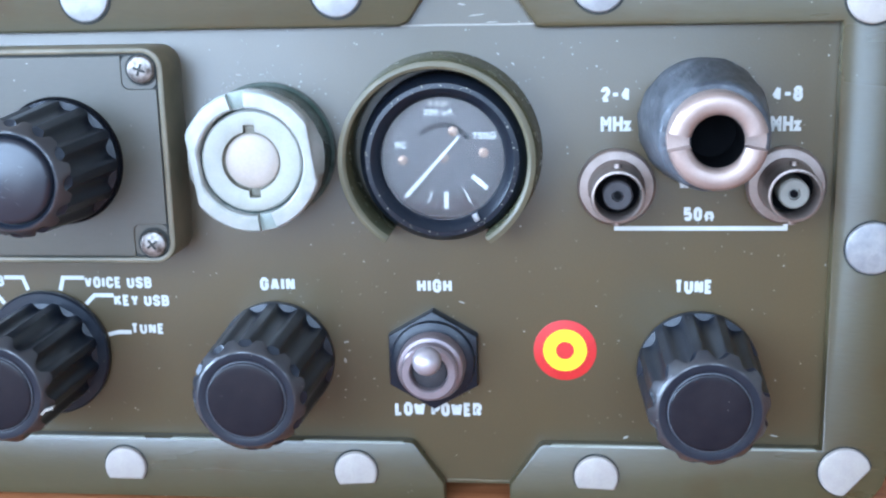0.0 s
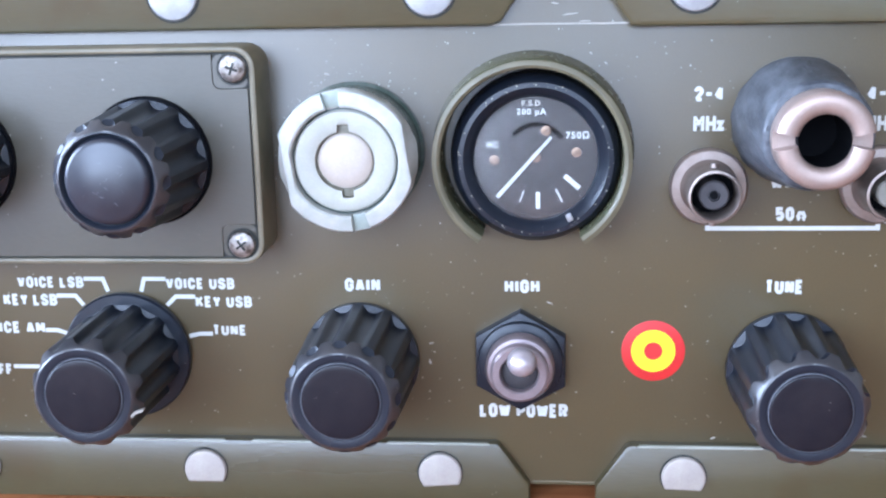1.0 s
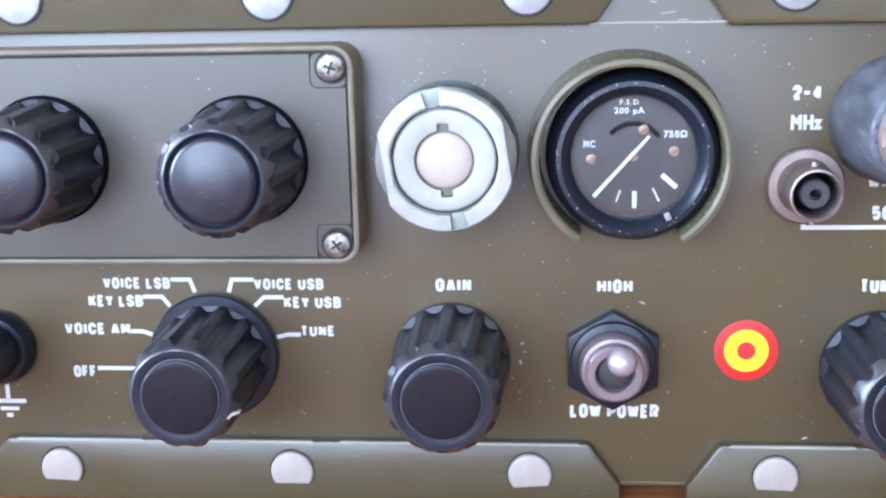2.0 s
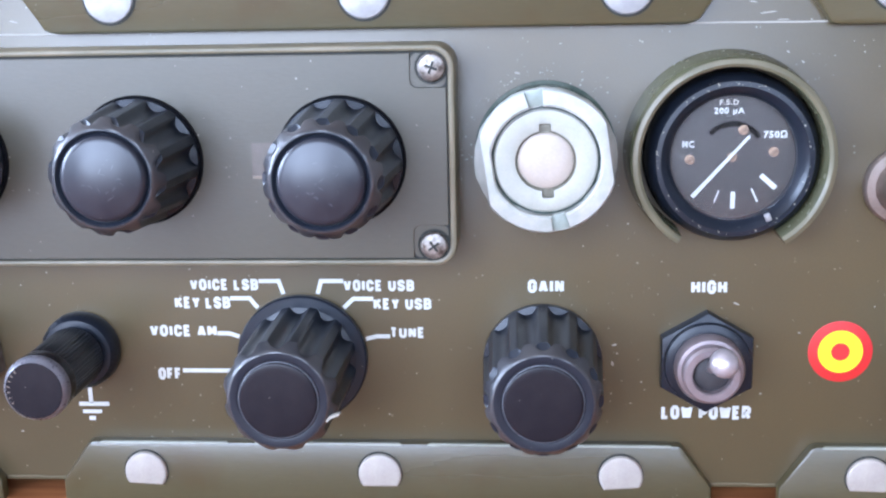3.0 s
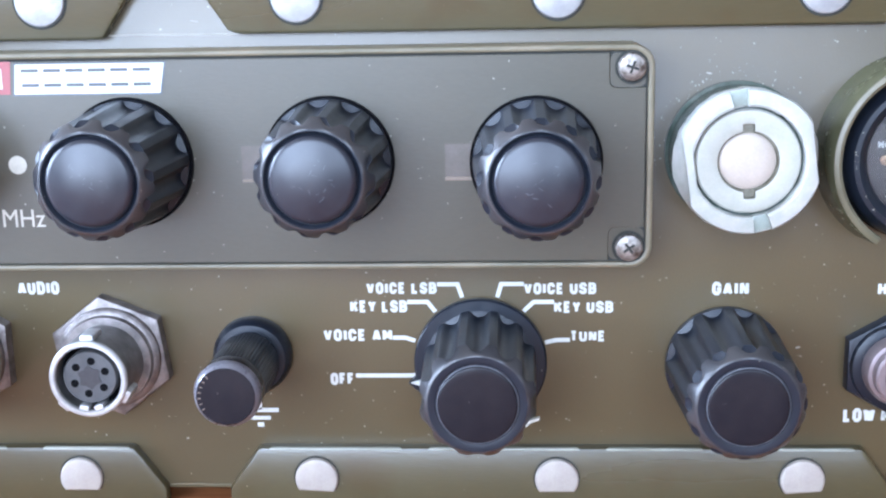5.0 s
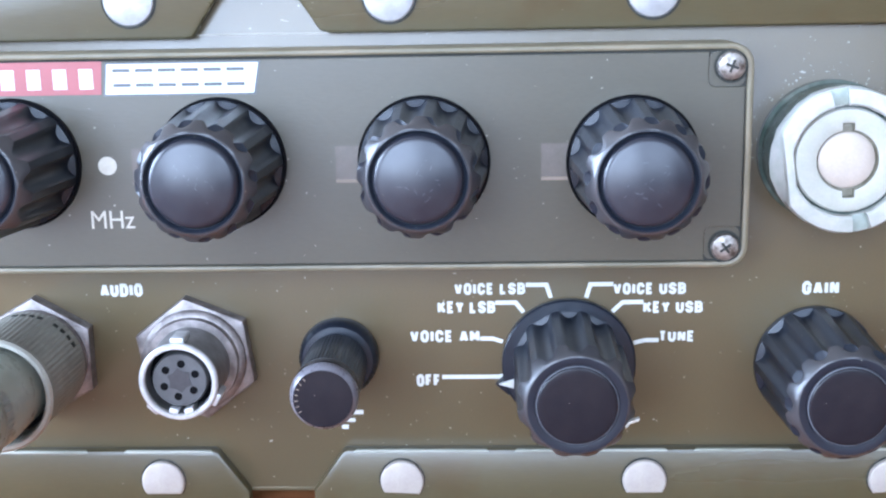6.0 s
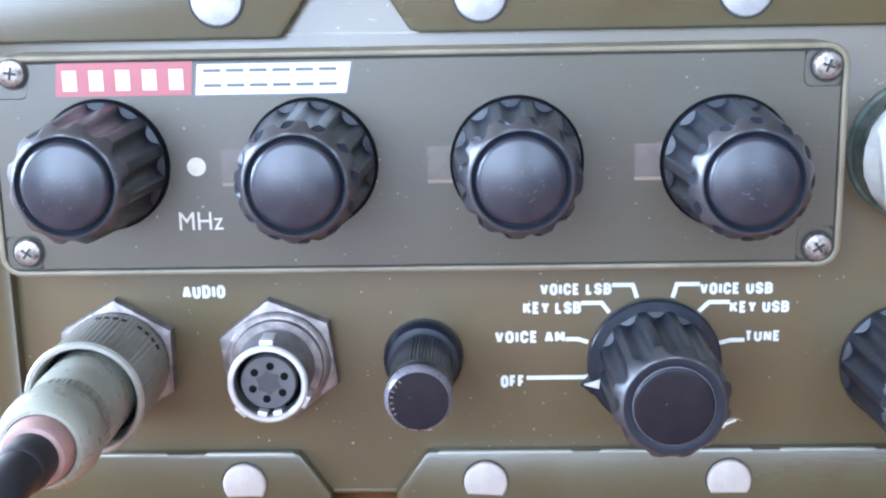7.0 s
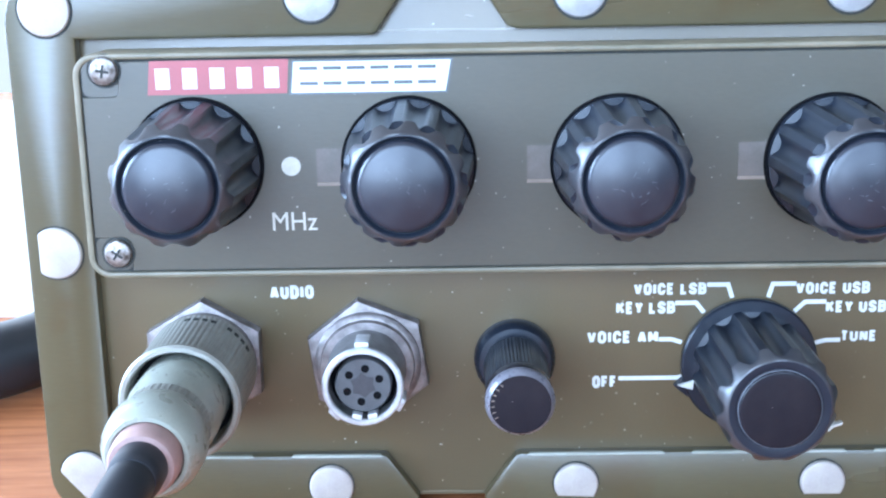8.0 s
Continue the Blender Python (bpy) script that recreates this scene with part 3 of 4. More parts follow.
for i in range(6):
    x = -119.0 + i * 3.75
    for z in (87.5, 89.9):
        part("tag_bar", prism([(x, z), (x + 2.9, z), (x + 2.9, z + 0.55), (x, z + 0.55)], COVER_H + 0.06, COVER_H + 0.13), TAGINK, tag)

# decimal point, unit and the three counter windows
part("decimal_dot", lathe([(1.55, 0), (1.55, 0.06)], 40), CREAM, cover, (-121.05, -COVER_H - 0.01, 74.5))
legend("MHz", -124.5, -117.2, 63.9, 66.9, COVER_H, CREAM, cover, weight=0.0, spacing=1.0)
for x in (-116.9, -83.0, -49.2):
    w = part("counter_window", prism([(x, 71.3), (x + 6.5, 71.3), (x + 6.5, 77.3), (x, 77.3)], COVER_H, COVER_H + 0.05), PANE, radio, (0, 0, 0), "cloudy brown counter window")
    part("window_edge", prism([(x, 71.2), (x + 6.5, 71.2), (x + 6.5, 71.75), (x, 71.75)], COVER_H, COVER_H + 0.1), PALE, w)


def groove(a, count=12):
    """How far a finger groove is cut at that angle: 0 on the lands, 1 in the middle of a groove."""
    k = max(0.0, (math.cos(count * a) + 0.55) / 1.55)
    return k * (1.6 - 0.6 * k)


def knob_rows(base, tip, length, foot, front, slope, depth):
    """Rows of points (radius, height) by angle for a fluted, tapered knob whose front edge is chamfered to the radius 'front'."""
    def wall(a, h):
        t = (h - foot) / (length - foot)
        return base + (tip - base) * t - depth * groove(a) * (1.0 - 0.25 * t)

    def meet(a):
        h = length
        for _ in range(12):
            h = length - (wall(a, h) - front) / slope
        return h
    return wall, meet


def revolve(rows, seg, first_cap=True, last_cap=False):
    """Closed body from rows of point functions angle -> (radius, height)."""
    bm = bmesh.new()
    rings = []
    for row in rows:
        ring = []
        for i in range(seg):
            a = 2 * math.pi * i / seg
            r, h = row(a)
            ring.append(bm.verts.new((r * math.cos(a), -h, r * math.sin(a))))
        rings.append(ring)
    for p, q in zip(rings, rings[1:]):
        for i in range(seg):
            bm.faces.new((p[i], p[(i + 1) % seg], q[(i + 1) % seg], q[i]))
    if first_cap:
        bm.faces.new(rings[0])
    if last_cap:
        bm.faces.new(rings[-1])
    return bm


def knob_body(base, tip, length, foot, front, slope, depth=1.15):
    """Fluted, tapered knob wall, with half-moon steps where the grooves end at the foot."""
    wall, meet = knob_rows(base, tip, length, foot, front, slope, depth)
    rows = [lambda a: (base - 0.3, 0), lambda a: (base, 0.25), lambda a: (base, foot), lambda a: (wall(a, foot) - 0.02, foot + 0.05 + 0.35 * groove(a))]
    for i in range(1, 6):
        rows.append(lambda a, t=i / 5: (wall(a, foot + 0.5 + (meet(a) - foot - 0.5) * t), foot + 0.5 + (meet(a) - foot - 0.5) * t))
    rows.append(lambda a: (front - 0.6, length - 0.8))
    return mesh_of("knob", revolve(rows, 192), BLACK, 28)


def knob_crown(base, tip, length, foot, front, slope, depth=1.15):
    """Worn matte chamfer with a scalloped edge; its lighter grey also holds painted sky light."""
    wall, meet = knob_rows(base, tip, length, foot, front, slope, depth)

    def chamfer(t):
        return lambda a: (wall(a, meet(a)) + 0.015 + (front - wall(a, meet(a))) * t, meet(a) + (length - meet(a)) * t + 0.7 * t * (1 - t))
    rows = [chamfer(t) for t in (0, 0.15, 0.4, 0.65, 0.85, 0.95)] + [lambda a: (front - 0.12, length + 0.03), lambda a: (front - 0.2, length - 0.3)]
    return mesh_of("crown", revolve(rows, 192, False), CROWN, 32)


def knob_ring(length, front, cap, dish):
    """Narrow dark ring inside the chamfer, dished round the cap."""
    return mesh_of("front_ring", lathe([(front - 0.06, length - 0.3), (front - 0.1, length + 0.02), (front - 0.3, length + 0.035), (cap + 0.5, length - dish * 0.5), (cap + 0.22, length - dish),
                                        (cap + 0.08, length - dish - 0.25), (cap - 0.1, length - dish - 0.3)], 96, close=False), BLACK, 40)


def knob_cap(r, length, edge, bevel, rise, dome, mat):
    """Smooth cap: a rounded bevel from its edge, that far under the crown, up to a nearly flat face."""
    prof = [(r, length - 1.1), (r, length - edge - 0.1), (r - 0.12, length - edge + 0.08)]
    for i in range(1, 6):
        t = i / 5
        prof.append((r - 0.12 - bevel * (1 - math.cos(t * 1.4)) / (1 - math.cos(1.4)), length - edge + 0.08 + rise * math.sin(t * 1.4) / math.sin(1.4)))
    r1, h1 = prof[-1]
    for i in range(1, 7):
        t = i / 6
        prof.append((r1 * (1 - t) + 0.05, h1 + dome * (1 - (1 - t) ** 2)))
    return mesh_of("knob_cap", lathe(prof, 72), mat, 40)


def scuff_marks(r, height, dome, seed, count):
    """Short thin scratches that follow the face of a cap of that radius and height."""
    rnd = random.Random(seed)
    bm = bmesh.new()
    for i in range(count):
        x, z, a, n = rnd.uniform(-0.6, 0.6) * r, rnd.uniform(-0.6, 0.6) * r, rnd.gauss(0.2, 0.7), rnd.uniform(0.15, 1.1)
        dx, dz, w = math.cos(a), math.sin(a), rnd.uniform(0.025, 0.05)
        rows = []
        for k in range(4):
            u = (k / 3 - 0.5) * n
            t = 1 - min(1.0, math.hypot(x + u * dx, z + u * dz) / r)
            h = height + dome * (1 - (1 - t) ** 2) + 0.02
            q = w * (1 if 0 < k < 3 else 0.3)
            rows.append([bm.verts.new((x + u * dx - s * q * dz, -h, z + u * dz + s * q * dx)) for s in (-1, 1)])
        for p, q in zip(rows, rows[1:]):
            bm.faces.new((p[0], q[0], q[1], p[1]))
    return bm


# pale ring showing in the grooves: dust plus painted light on their front-facing ends
FOOT = mesh_of("lit_foot", lathe([(8.9, 1.5), (10.25, 1.5), (10.25, 1.66), (8.9, 1.95)], 64, close=False), DUSTY_LIT)
# black disc a little wider than the knob: its contact shadow, painted
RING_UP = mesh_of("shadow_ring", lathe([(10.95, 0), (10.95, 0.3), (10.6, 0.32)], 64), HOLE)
for x, z, turn, tall in ((-136.3, 75.0, 0, 20.2), (-102.0, 74.7, 11, 20.2), (-68.4, 74.5, -6, 18.1), (-34.2, 74.1, 17, 19.8)):
    k = part("frequency_knob", knob_body(10.45, 9.25, tall, 1.6, 7.8, 0.75), BLACK, radio, (x, -COVER_H - 0.05, z), "black fluted plastic knob with a smooth cap", turn)
    part("knob_cap", knob_cap(6.95, tall, 0.45, 1.25, 0.9, 0.75, DOME), DOME, k, (x, -COVER_H - 0.05, z))
    part("crown", knob_crown(10.45, 9.25, tall, 1.6, 7.8, 0.75), CROWN, k, (x, -COVER_H - 0.05, z), turn=turn)
    tagged(part("scuffs", scuff_marks(5.58, tall + 0.53, 0.75, int(-x), 14), SCUFF, k, (x, -COVER_H - 0.05, z), smooth=0), "fine pale scuffs", kind="stuff")
    part("front_ring", knob_ring(tall, 7.8, 6.95, 0.45), BLACK, k, (x, -COVER_H - 0.05, z))
    part("knob_shade", RING_UP, HOLE, k, (x, -COVER_H, z))
    part("lit_foot", FOOT, DUSTY_LIT, k, (x, -COVER_H - 0.05, z))

# ---- lower control row ----
RIM_LOW = mesh_of("cap_edge", lathe([(6.66, -0.3), (6.64, 0.02), (6.52, 0.06), (6.5, -0.2)], 72, close=False), SCUFF)


def panel_knob(name, x, z, base, tall, turn, seed, depth, label):
    """Fluted knob with a flat cap, on the panel itself."""
    at = (x, -0.1, z)
    k = part(name, knob_body(base, 9.65, tall, 1.6, 8.2, 0.7, depth), BLACK, radio, at, label, turn)
    part("knob_cap", knob_cap(6.6, tall, 0.1, 0.35, 0.3, 0.15, CAP), CAP, k, at)
    part("crown", knob_crown(base, 9.65, tall, 1.6, 8.2, 0.7, depth), CROWN, k, at, turn=turn)
    part("front_ring", knob_ring(tall, 8.2, 6.6, 0.1), BLACK, k, at)
    part("cap_edge", RIM_LOW, SCUFF, k, (x, -0.1 - tall, z))
    tagged(part("scuffs", scuff_marks(6.0, tall + 0.25, 0.1, seed, 10), SCUFF, k, at, smooth=0), "fine pale scuffs", kind="stuff")
    return k


for name, x, z, tall, turn, seed in (("gain_knob", -0.8, 36.3, 22.4, 15, 4), ("tune_knob", 74.3, 35.0, 21.6, 4, 9)):
    k = panel_knob(name, x, z, 10.55, tall, turn, seed, 1.15, "black fluted plastic knob with a flat cap")
    part("lit_foot", FOOT, DUSTY_LIT, k, (x, -0.05, z))
selector = panel_knob("mode_knob", -44.0, 36.8, 10.0, 22.6, 0, 6, 1.25, "black fluted selector knob with a round skirt")
part("skirt", lathe([(11.7, 0), (11.8, 0.3), (11.8, 1.3), (11.5, 1.6), (9.5, 1.7)], 96), BLACK, selector, (-44.0, -0.1, 36.8))
part("pointer", prism([(-12.4, -3.5), (-9.6, -2.5), (-9.8, -4.3)], 1.2, 2.25, 0.2), WHITE, selector, (-44.0, 0, 36.8), "white pointer mark")
part("pointer_tip", prism([(-12.9, -3.9), (-10.8, -1.6), (-10.4, -6.0)], 0.1, 1.4, 0.3), BLACK, selector, (-44.0, 0, 36.8))
part("chip", prism([(7.9, -3.9), (8.5, -3.2), (9.9, -2.7), (10.0, -2.3), (8.3, -2.8), (7.6, -3.6)], 21.4, 22.5), CHIP, selector, (-44.0, 0, 36.8), "pale chip in the rim")

for body, x0, x1, z0, z1 in (("VOICE LSB", -64.1, -51.6, 49.3, 51.4), ("KEY LSB", -67.1, -56.9, 45.9, 48.1), ("VOICE AM", -72.1, -59.7, 40.6, 42.8),
                             ("OFF", -71.1, -66.8, 32.3, 34.6), ("VOICE USB", -36.2, -23.5, 49.1, 51.2), ("KEY USB", -30.9, -20.5, 45.7, 47.8),
                             ("TUNE", -28.1, -21.8, 40.4, 42.4), ("GAIN", -3.4, 3.0, 48.8, 51.2), ("HIGH", 25.1, 31.3, 48.6, 51.0), ("LOW POWER", 20.4, 36.2, 25.3, 27.9),
                             ("TUNE", 70.1, 76.6, 48.6, 51.1), ("2-4", 57.3, 62.1, 82.0, 84.5), ("MHz", 57.2, 62.4, 77.0, 79.5), ("4-8", 85.4, 90.3, 81.8, 84.3),
                             ("MHz", 85.3, 90.4, 76.8, 79.3), ("WHIP", 70.3, 77.2, 67.0, 69.2), ("50\u03a9", 71.4, 76.6, 61.5, 63.9), ("AUDIO", -127.2, -119.6, 49.5, 51.9)):
    if body == "MHz":
        legend(body, x0, x1, z0, z1, 0, WHITE, front_panel)
    else:
        stencil(body, x0, x1, z0, z1, front_panel)
for pts, w in (([(-51.5, 51.0), (-47.9, 51.0), (-47.1, 48.6)], 0.75), ([(-56.9, 47.8), (-53.3, 47.8), (-51.9, 46.0)], 0.75), ([(-59.6, 41.2), (-57.4, 41.2), (-55.6, 40.6)], 0.75),
               ([(-66.5, 34.1), (-56.3, 34.1), (-54.6, 34.5)], 0.75), ([(-40.9, 48.6), (-40.2, 51.0), (-36.2, 51.0)], 0.75), ([(-36.3, 46.0), (-34.5, 47.7), (-30.9, 47.7)], 0.75),
               ([(-32.5, 40.2), (-30.5, 40.7), (-28.1, 40.7)], 0.75), ([(60.0, 61.0), (60.0, 60.2), (88.4, 60.2), (88.4, 61.0)], 0.75),
               ([(-86.6, 27.5), (-80.9, 27.5)], 0.8), ([(-86.0, 26.0), (-82.4, 26.0)], 0.7), ([(-84.9, 24.7), (-83.7, 24.7)], 0.8), ([(-84.3, 31.0), (-84.3, 27.6)], 0.8)):
    part("printed_line", stroke(pts, w), WHITE, front_panel, smooth=0)

# pale worn seam of the panel where it shows in the notches of the rim
for a, b, z, w, m in ((23.6, 46.2, 95.2, 0.3, CHIP), (29.6, 41.0, 12.9, 0.22, EDGE)):
    for x0, x1 in ((a, b), (2 * CX - b, 2 * CX - a)):
        part("panel_seam", stroke([(x0, z), (x0 + 6, z + 0.08), (x1 - 4, z - 0.05), (x1, z)], w), m, front_panel, smooth=0)

# roundel
roundel = part("roundel", lathe([(5.55, 0), (5.55, 0.1), (5.4, 0.14)], 64), RED, radio, (51.2, 0, 38.1), "red and yellow roundel sticker")
part("roundel_ring", lathe([(3.85, 0.1), (3.85, 0.2)], 64), YELLOW, roundel, (51.2, 0, 38.1))
part("roundel_centre", lathe([(1.6, 0.1), (1.6, 0.26)], 48), RED, roundel, (51.2, 0, 38.1))

# ---- slotted ring nut with a pale insert ----
NX, NZ = -0.3, 74.2
nut_assembly = part("lamp_barrel", lathe([(12.0, 0), (12.0, 1.6), (11.5, 2.0), (11.2, 8.0), (11.2, 9.5)], 64), NUTGREEN, radio, (NX, 0, NZ), "dark green threaded barrel")


def flatted(a, r, h):
    """Two spanner flats and an uneven, knocked edge."""
    c = abs(math.cos(a - radians(8)))
    r += 0.09 * math.sin(7 * a) * math.sin(3 * a + 1) + 0.07 * math.sin(23 * a + 2) * math.sin(5 * a)
    return min(r, (10.1 if math.cos(a) < 0 else 10.6) / c) if c > 0.2 and h > 9.6 else r


nut = part("slotted_nut", lathe([(8.9, 8.6), (11.4, 8.6), (11.75, 9.2), (11.75, 12.1), (8.9, 12.1), (8.9, 8.6)], 128, flatted, close=False), NUTWHITE, radio, (NX, 0, NZ), "pale mint slotted ring nut")


def nut_jaw(a0, a1, seg=64):
    """One raised half of the nut's face, between its two slots."""
    bm = bmesh.new()
    prof = [(11.75, 12.0), (11.75, 12.75), (11.45, 13.25), (10.9, 13.4), (9.3, 13.42), (8.98, 13.2), (8.9, 12.8), (8.9, 12.0)]
    rings = []
    for i in range(seg + 1):
        a = radians(a0 + (a1 - a0) * i / seg)
        lim = flatted(a, 11.75, 12)
        rings.append([bm.verts.new((min(r, lim - (11.75 - r) * 0.55) * math.cos(a), -h, min(r, lim - (11.75 - r) * 0.55) * math.sin(a))) for r, h in prof])
    k = len(prof)
    for a, b in zip(rings, rings[1:]):
        for n in range(k):
            bm.faces.new((a[n], a[(n + 1) % k], b[(n + 1) % k], b[n]))
    bm.faces.new(rings[0])
    bm.faces.new(rings[-1])
    return bm


part("nut_jaw", nut_jaw(107.5, 275.5), NUTWHITE, nut, (NX, 0, NZ))
part("nut_jaw", nut_jaw(-69.5, 92.5), NUTWHITE, nut, (NX, 0, NZ))
# slot floors in a darker mint, the shade in the slots painted in
SLOT = mesh_of("nut_slot", box(-1.45, 1.45, -12.32, -12.0, 9.0, 11.6, 0.1), MINT)
part("nut_slot", SLOT, MINT, nut, (NX, 0, NZ), turn=-10)
part("nut_slot", SLOT, MINT, nut, (NX, 0, NZ), turn=167)
part("insert_seat", lathe([(8.95, 9.0), (8.95, 11.0), (8.6, 11.1)], 64), NUTGREEN, nut_assembly, (NX, 0, NZ))
# grime together with the painted shade round the recessed disc
GRIME_SHADE = material("grimy_shaded_ivory", (0.2, 0.19, 0.14), 0.5, second=(0.1, 0.085, 0.055), patch=500, amount=0.9)


def keyed(a, r, h):
    """A round hole with two key notches."""
    near = min(abs((a - radians(w) + math.pi) % (2 * math.pi) - math.pi) for w in (91, 274))
    return r + (1.15 if near < 0.17 and r < 6 else 0.0)


insert = part("ivory_ring", lathe([(8.45, 10.8), (8.45, 11.8), (8.2, 12.15), (7.9, 12.25), (5.1, 12.25), (4.95, 12.15)], 144, keyed, close=False), IVORY, radio, (NX, 0, NZ), "ivory inner ring")
part("keyed_wall", lathe([(4.95, 12.16), (4.85, 11.9), (4.8, 11.0)], 144, keyed, close=False), GRIME_SHADE, insert, (NX, 0, NZ), "grimy brown wall of the keyed hole, darkened as shade")
part("cream_disc", lathe([(6.2, 11.0), (6.1, 11.2), (5.0, 11.25)], 64), GRIME_SHADE, insert, (NX, 0, NZ))
part("cream_disc", lathe([(4.6, 11.2), (4.5, 11.5), (4.1, 11.75), (2.5, 11.95), (0.3, 12.0)], 64), PEACH, insert, (NX, 0, NZ), "cream translucent centre")

# ---- meter with its hood ----
MX, MZ = 30.8, 73.3


def hood_mesh(r0, r1, h, a0, a1, seg=72, back=0.0):
    bm = bmesh.new()
    flare = 0.8 if back == 0 else 0.0
    prof = [(r1 + flare, back), (r1 + flare * 0.4, back + (h - back) * 0.5), (r1, h - 0.6 if back == 0 else h - 0.3), (r1 - 0.3, h - 0.15), (r1 - 0.8, h), (r0 + 0.6, h), (r0 + 0.2, h - 0.2), (r0, h - 0.6 if back == 0 else back + 0.05), (r0, back)]
    rings = []
    for i in range(seg + 1):
        a = radians(a0 + (a1 - a0) * i / seg)
        rings.append([bm.verts.new((r * math.cos(a), -q, r * math.sin(a))) for r, q in prof])
    k = len(prof)
    for a, b in zip(rings, rings[1:]):
        for j in range(k):
            bm.faces.new((a[j], a[(j + 1) % k], b[(j + 1) % k], b[j]))
    bm.faces.new(rings[0])
    bm.faces.new(rings[-1])
    return bm


meter = part("meter", lathe([(14.3, 0), (14.3, 3.8), (13.9, 5.6), (12.9, 6.9), (12.1, 7.0), (11.5, 6.5), (10.6, 5.4), (10.4, 4.9), (10.4, 3.0)], 96, close=False), BLACK, radio, (MX, 0, MZ), "round black panel meter behind a hood")
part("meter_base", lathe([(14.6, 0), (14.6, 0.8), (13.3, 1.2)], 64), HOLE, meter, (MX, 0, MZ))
part("hood", hood_mesh(15.0, 16.45, 10.2, -58, 237), HOODPAINT, meter, (MX - 0.6, 0, MZ + 0.4), "olive metal hood with worn brown lip")
part("hood_lip", hood_mesh(15.1, 16.4, 10.5, -57.8, 236.8, back=10.0), LIP, meter, (MX - 0.6, 0, MZ + 0.4))
dial = part("meter_dial", lathe([(10.45, 3.0), (10.45, 3.6), (10.3, 3.65)], 64), DIAL, radio, (MX, 0, MZ), "dark grey dial with white marks")
DH = 3.66
for a0, r0, r1, w in ((-110, 6.9, 9.0, 0.28), (-90, 6.7, 9.6, 0.75), (-64, 6.9, 9.4, 0.3), (-41, 6.0, 9.3, 0.85)):
    c, s = math.cos(radians(a0)), math.sin(radians(a0))
    part("scale_mark", stroke([(r0 * c, r0 * s), (r1 * c, r1 * s)], w), WHITE, dial, (MX + 0.3, -DH, MZ + 0.8), smooth=0)
legend("200 \u00b5A", MX - 3.2, MX + 1.8, MZ + 7.0, MZ + 8.3, DH, WHITE, dial, weight=0.04)
legend("F.S.D", MX - 2.3, MX + 0.8, MZ + 8.7, MZ + 9.6, DH, CREAM, dial, weight=0.03)
legend("750\u03a9", MX + 5.0, MX + 8.9, MZ + 3.1, MZ + 4.4, DH, WHITE, dial, weight=0.04)
legend("MC", MX - 8.3, MX - 6.3, MZ + 1.6, MZ + 2.8, DH, WHITE, dial, weight=0.04)
part("dial_slot", stroke([(5.0 * math.cos(radians(a)), 0.6 + 5.0 * math.sin(radians(a))) for a in range(140, 25, -12)], 0.9), HOLE, dial, (MX, -DH, MZ), smooth=0)
DS = mesh_of("dial_screw", lathe([(0.85, 0), (0.8, 0.25), (0.4, 0.36)], 20), COPPER)
for dx, dz in ((-7.0, -0.4), (6.8, 0.8), (1.7, 4.5), (0.0, 0.0)):
    part("dial_screw", DS, COPPER, dial, (MX + dx, -DH, MZ + dz))
part("needle", prism([(-6.85, -6.4), (-6.3, -6.85), (2.8, 3.4), (2.45, 3.7)], 4.3, 4.55), WHITE, dial, (MX, 0, MZ), "white pointer needle")
glass = bpy.data.materials.new("clear_meter_glass")
glass.use_nodes = True
gb = glass.node_tree.nodes["Principled BSDF"]
gb.inputs["Transmission Weight"].default_value, gb.inputs["Roughness"].default_value, gb.inputs["IOR"].default_value = 1.0, 0.09, 1.45
pane = part("meter_glass", lathe([(10.42, 5.2), (10.42, 5.5)], 64), glass, meter, (MX, 0, MZ), "clear glass")
pane.visible_shadow = False
part("zero_tab", box(-0.5, 0.5, -7.45, -6.9, -0.7, 0.7, 0.15), RIVET_DARK, meter, (MX + 5.6, 0, MZ - 9.6), turn=-25)

# ---- toggle switch ----
TX, TS = 27.9, 36.6
switch = part("toggle_switch", prism(ngon(9.15, 6, 90), 0.02, 2.6, 0.5), BLACK, radio, (TX, 0, TS), "toggle switch with a black hexagon boot nut")
part("boot_collar", lathe([(7.6, 2.5), (7.4, 3.6), (6.4, 4.0), (5.9, 4.0)], 48), BLACK, switch, (TX, 0, TS))
part("switch_nut", lathe([(6.0, 3.6), (6.0, 6.2), (5.6, 6.9), (4.9, 7.1)], 64), BUSH, switch, (TX, 0, TS), "mauve-grey metal nut")
part("bushing", lathe([(5.0, 6.9), (5.0, 9.0), (4.6, 9.3), (3.5, 9.3), (3.25, 9.0), (3.1, 7.1)], 48, close=False), BUSH, switch, (TX, 0, TS))
part("bushing_bore", lathe([(3.45, 6.9), (3.4, 7.4), (2.6, 8.0), (1.0, 8.2)], 32), STAR, switch, (TX, 0, TS))


def lever_mesh():
    bm = lathe([(1.1, 0), (1.15, 4), (1.45, 8), (2.2, 9.9), (2.45, 10.9), (2.2, 11.8), (1.4, 12.5), (0.3, 12.75)], 32)
    bmesh.ops.rotate(bm, verts=bm.verts, cent=(0, 0, 0), matrix=Matrix.Rotation(radians(-22), 3, "X"))
    bmesh.ops.rotate(bm, verts=bm.verts, cent=(0, 0, 0), matrix=Matrix.Rotation(radians(4), 3, "Z"))
    return bm


part("lever", lever_mesh(), LEVER, switch, (TX, -6.8, TS + 0.8), "satin metal lever tip")

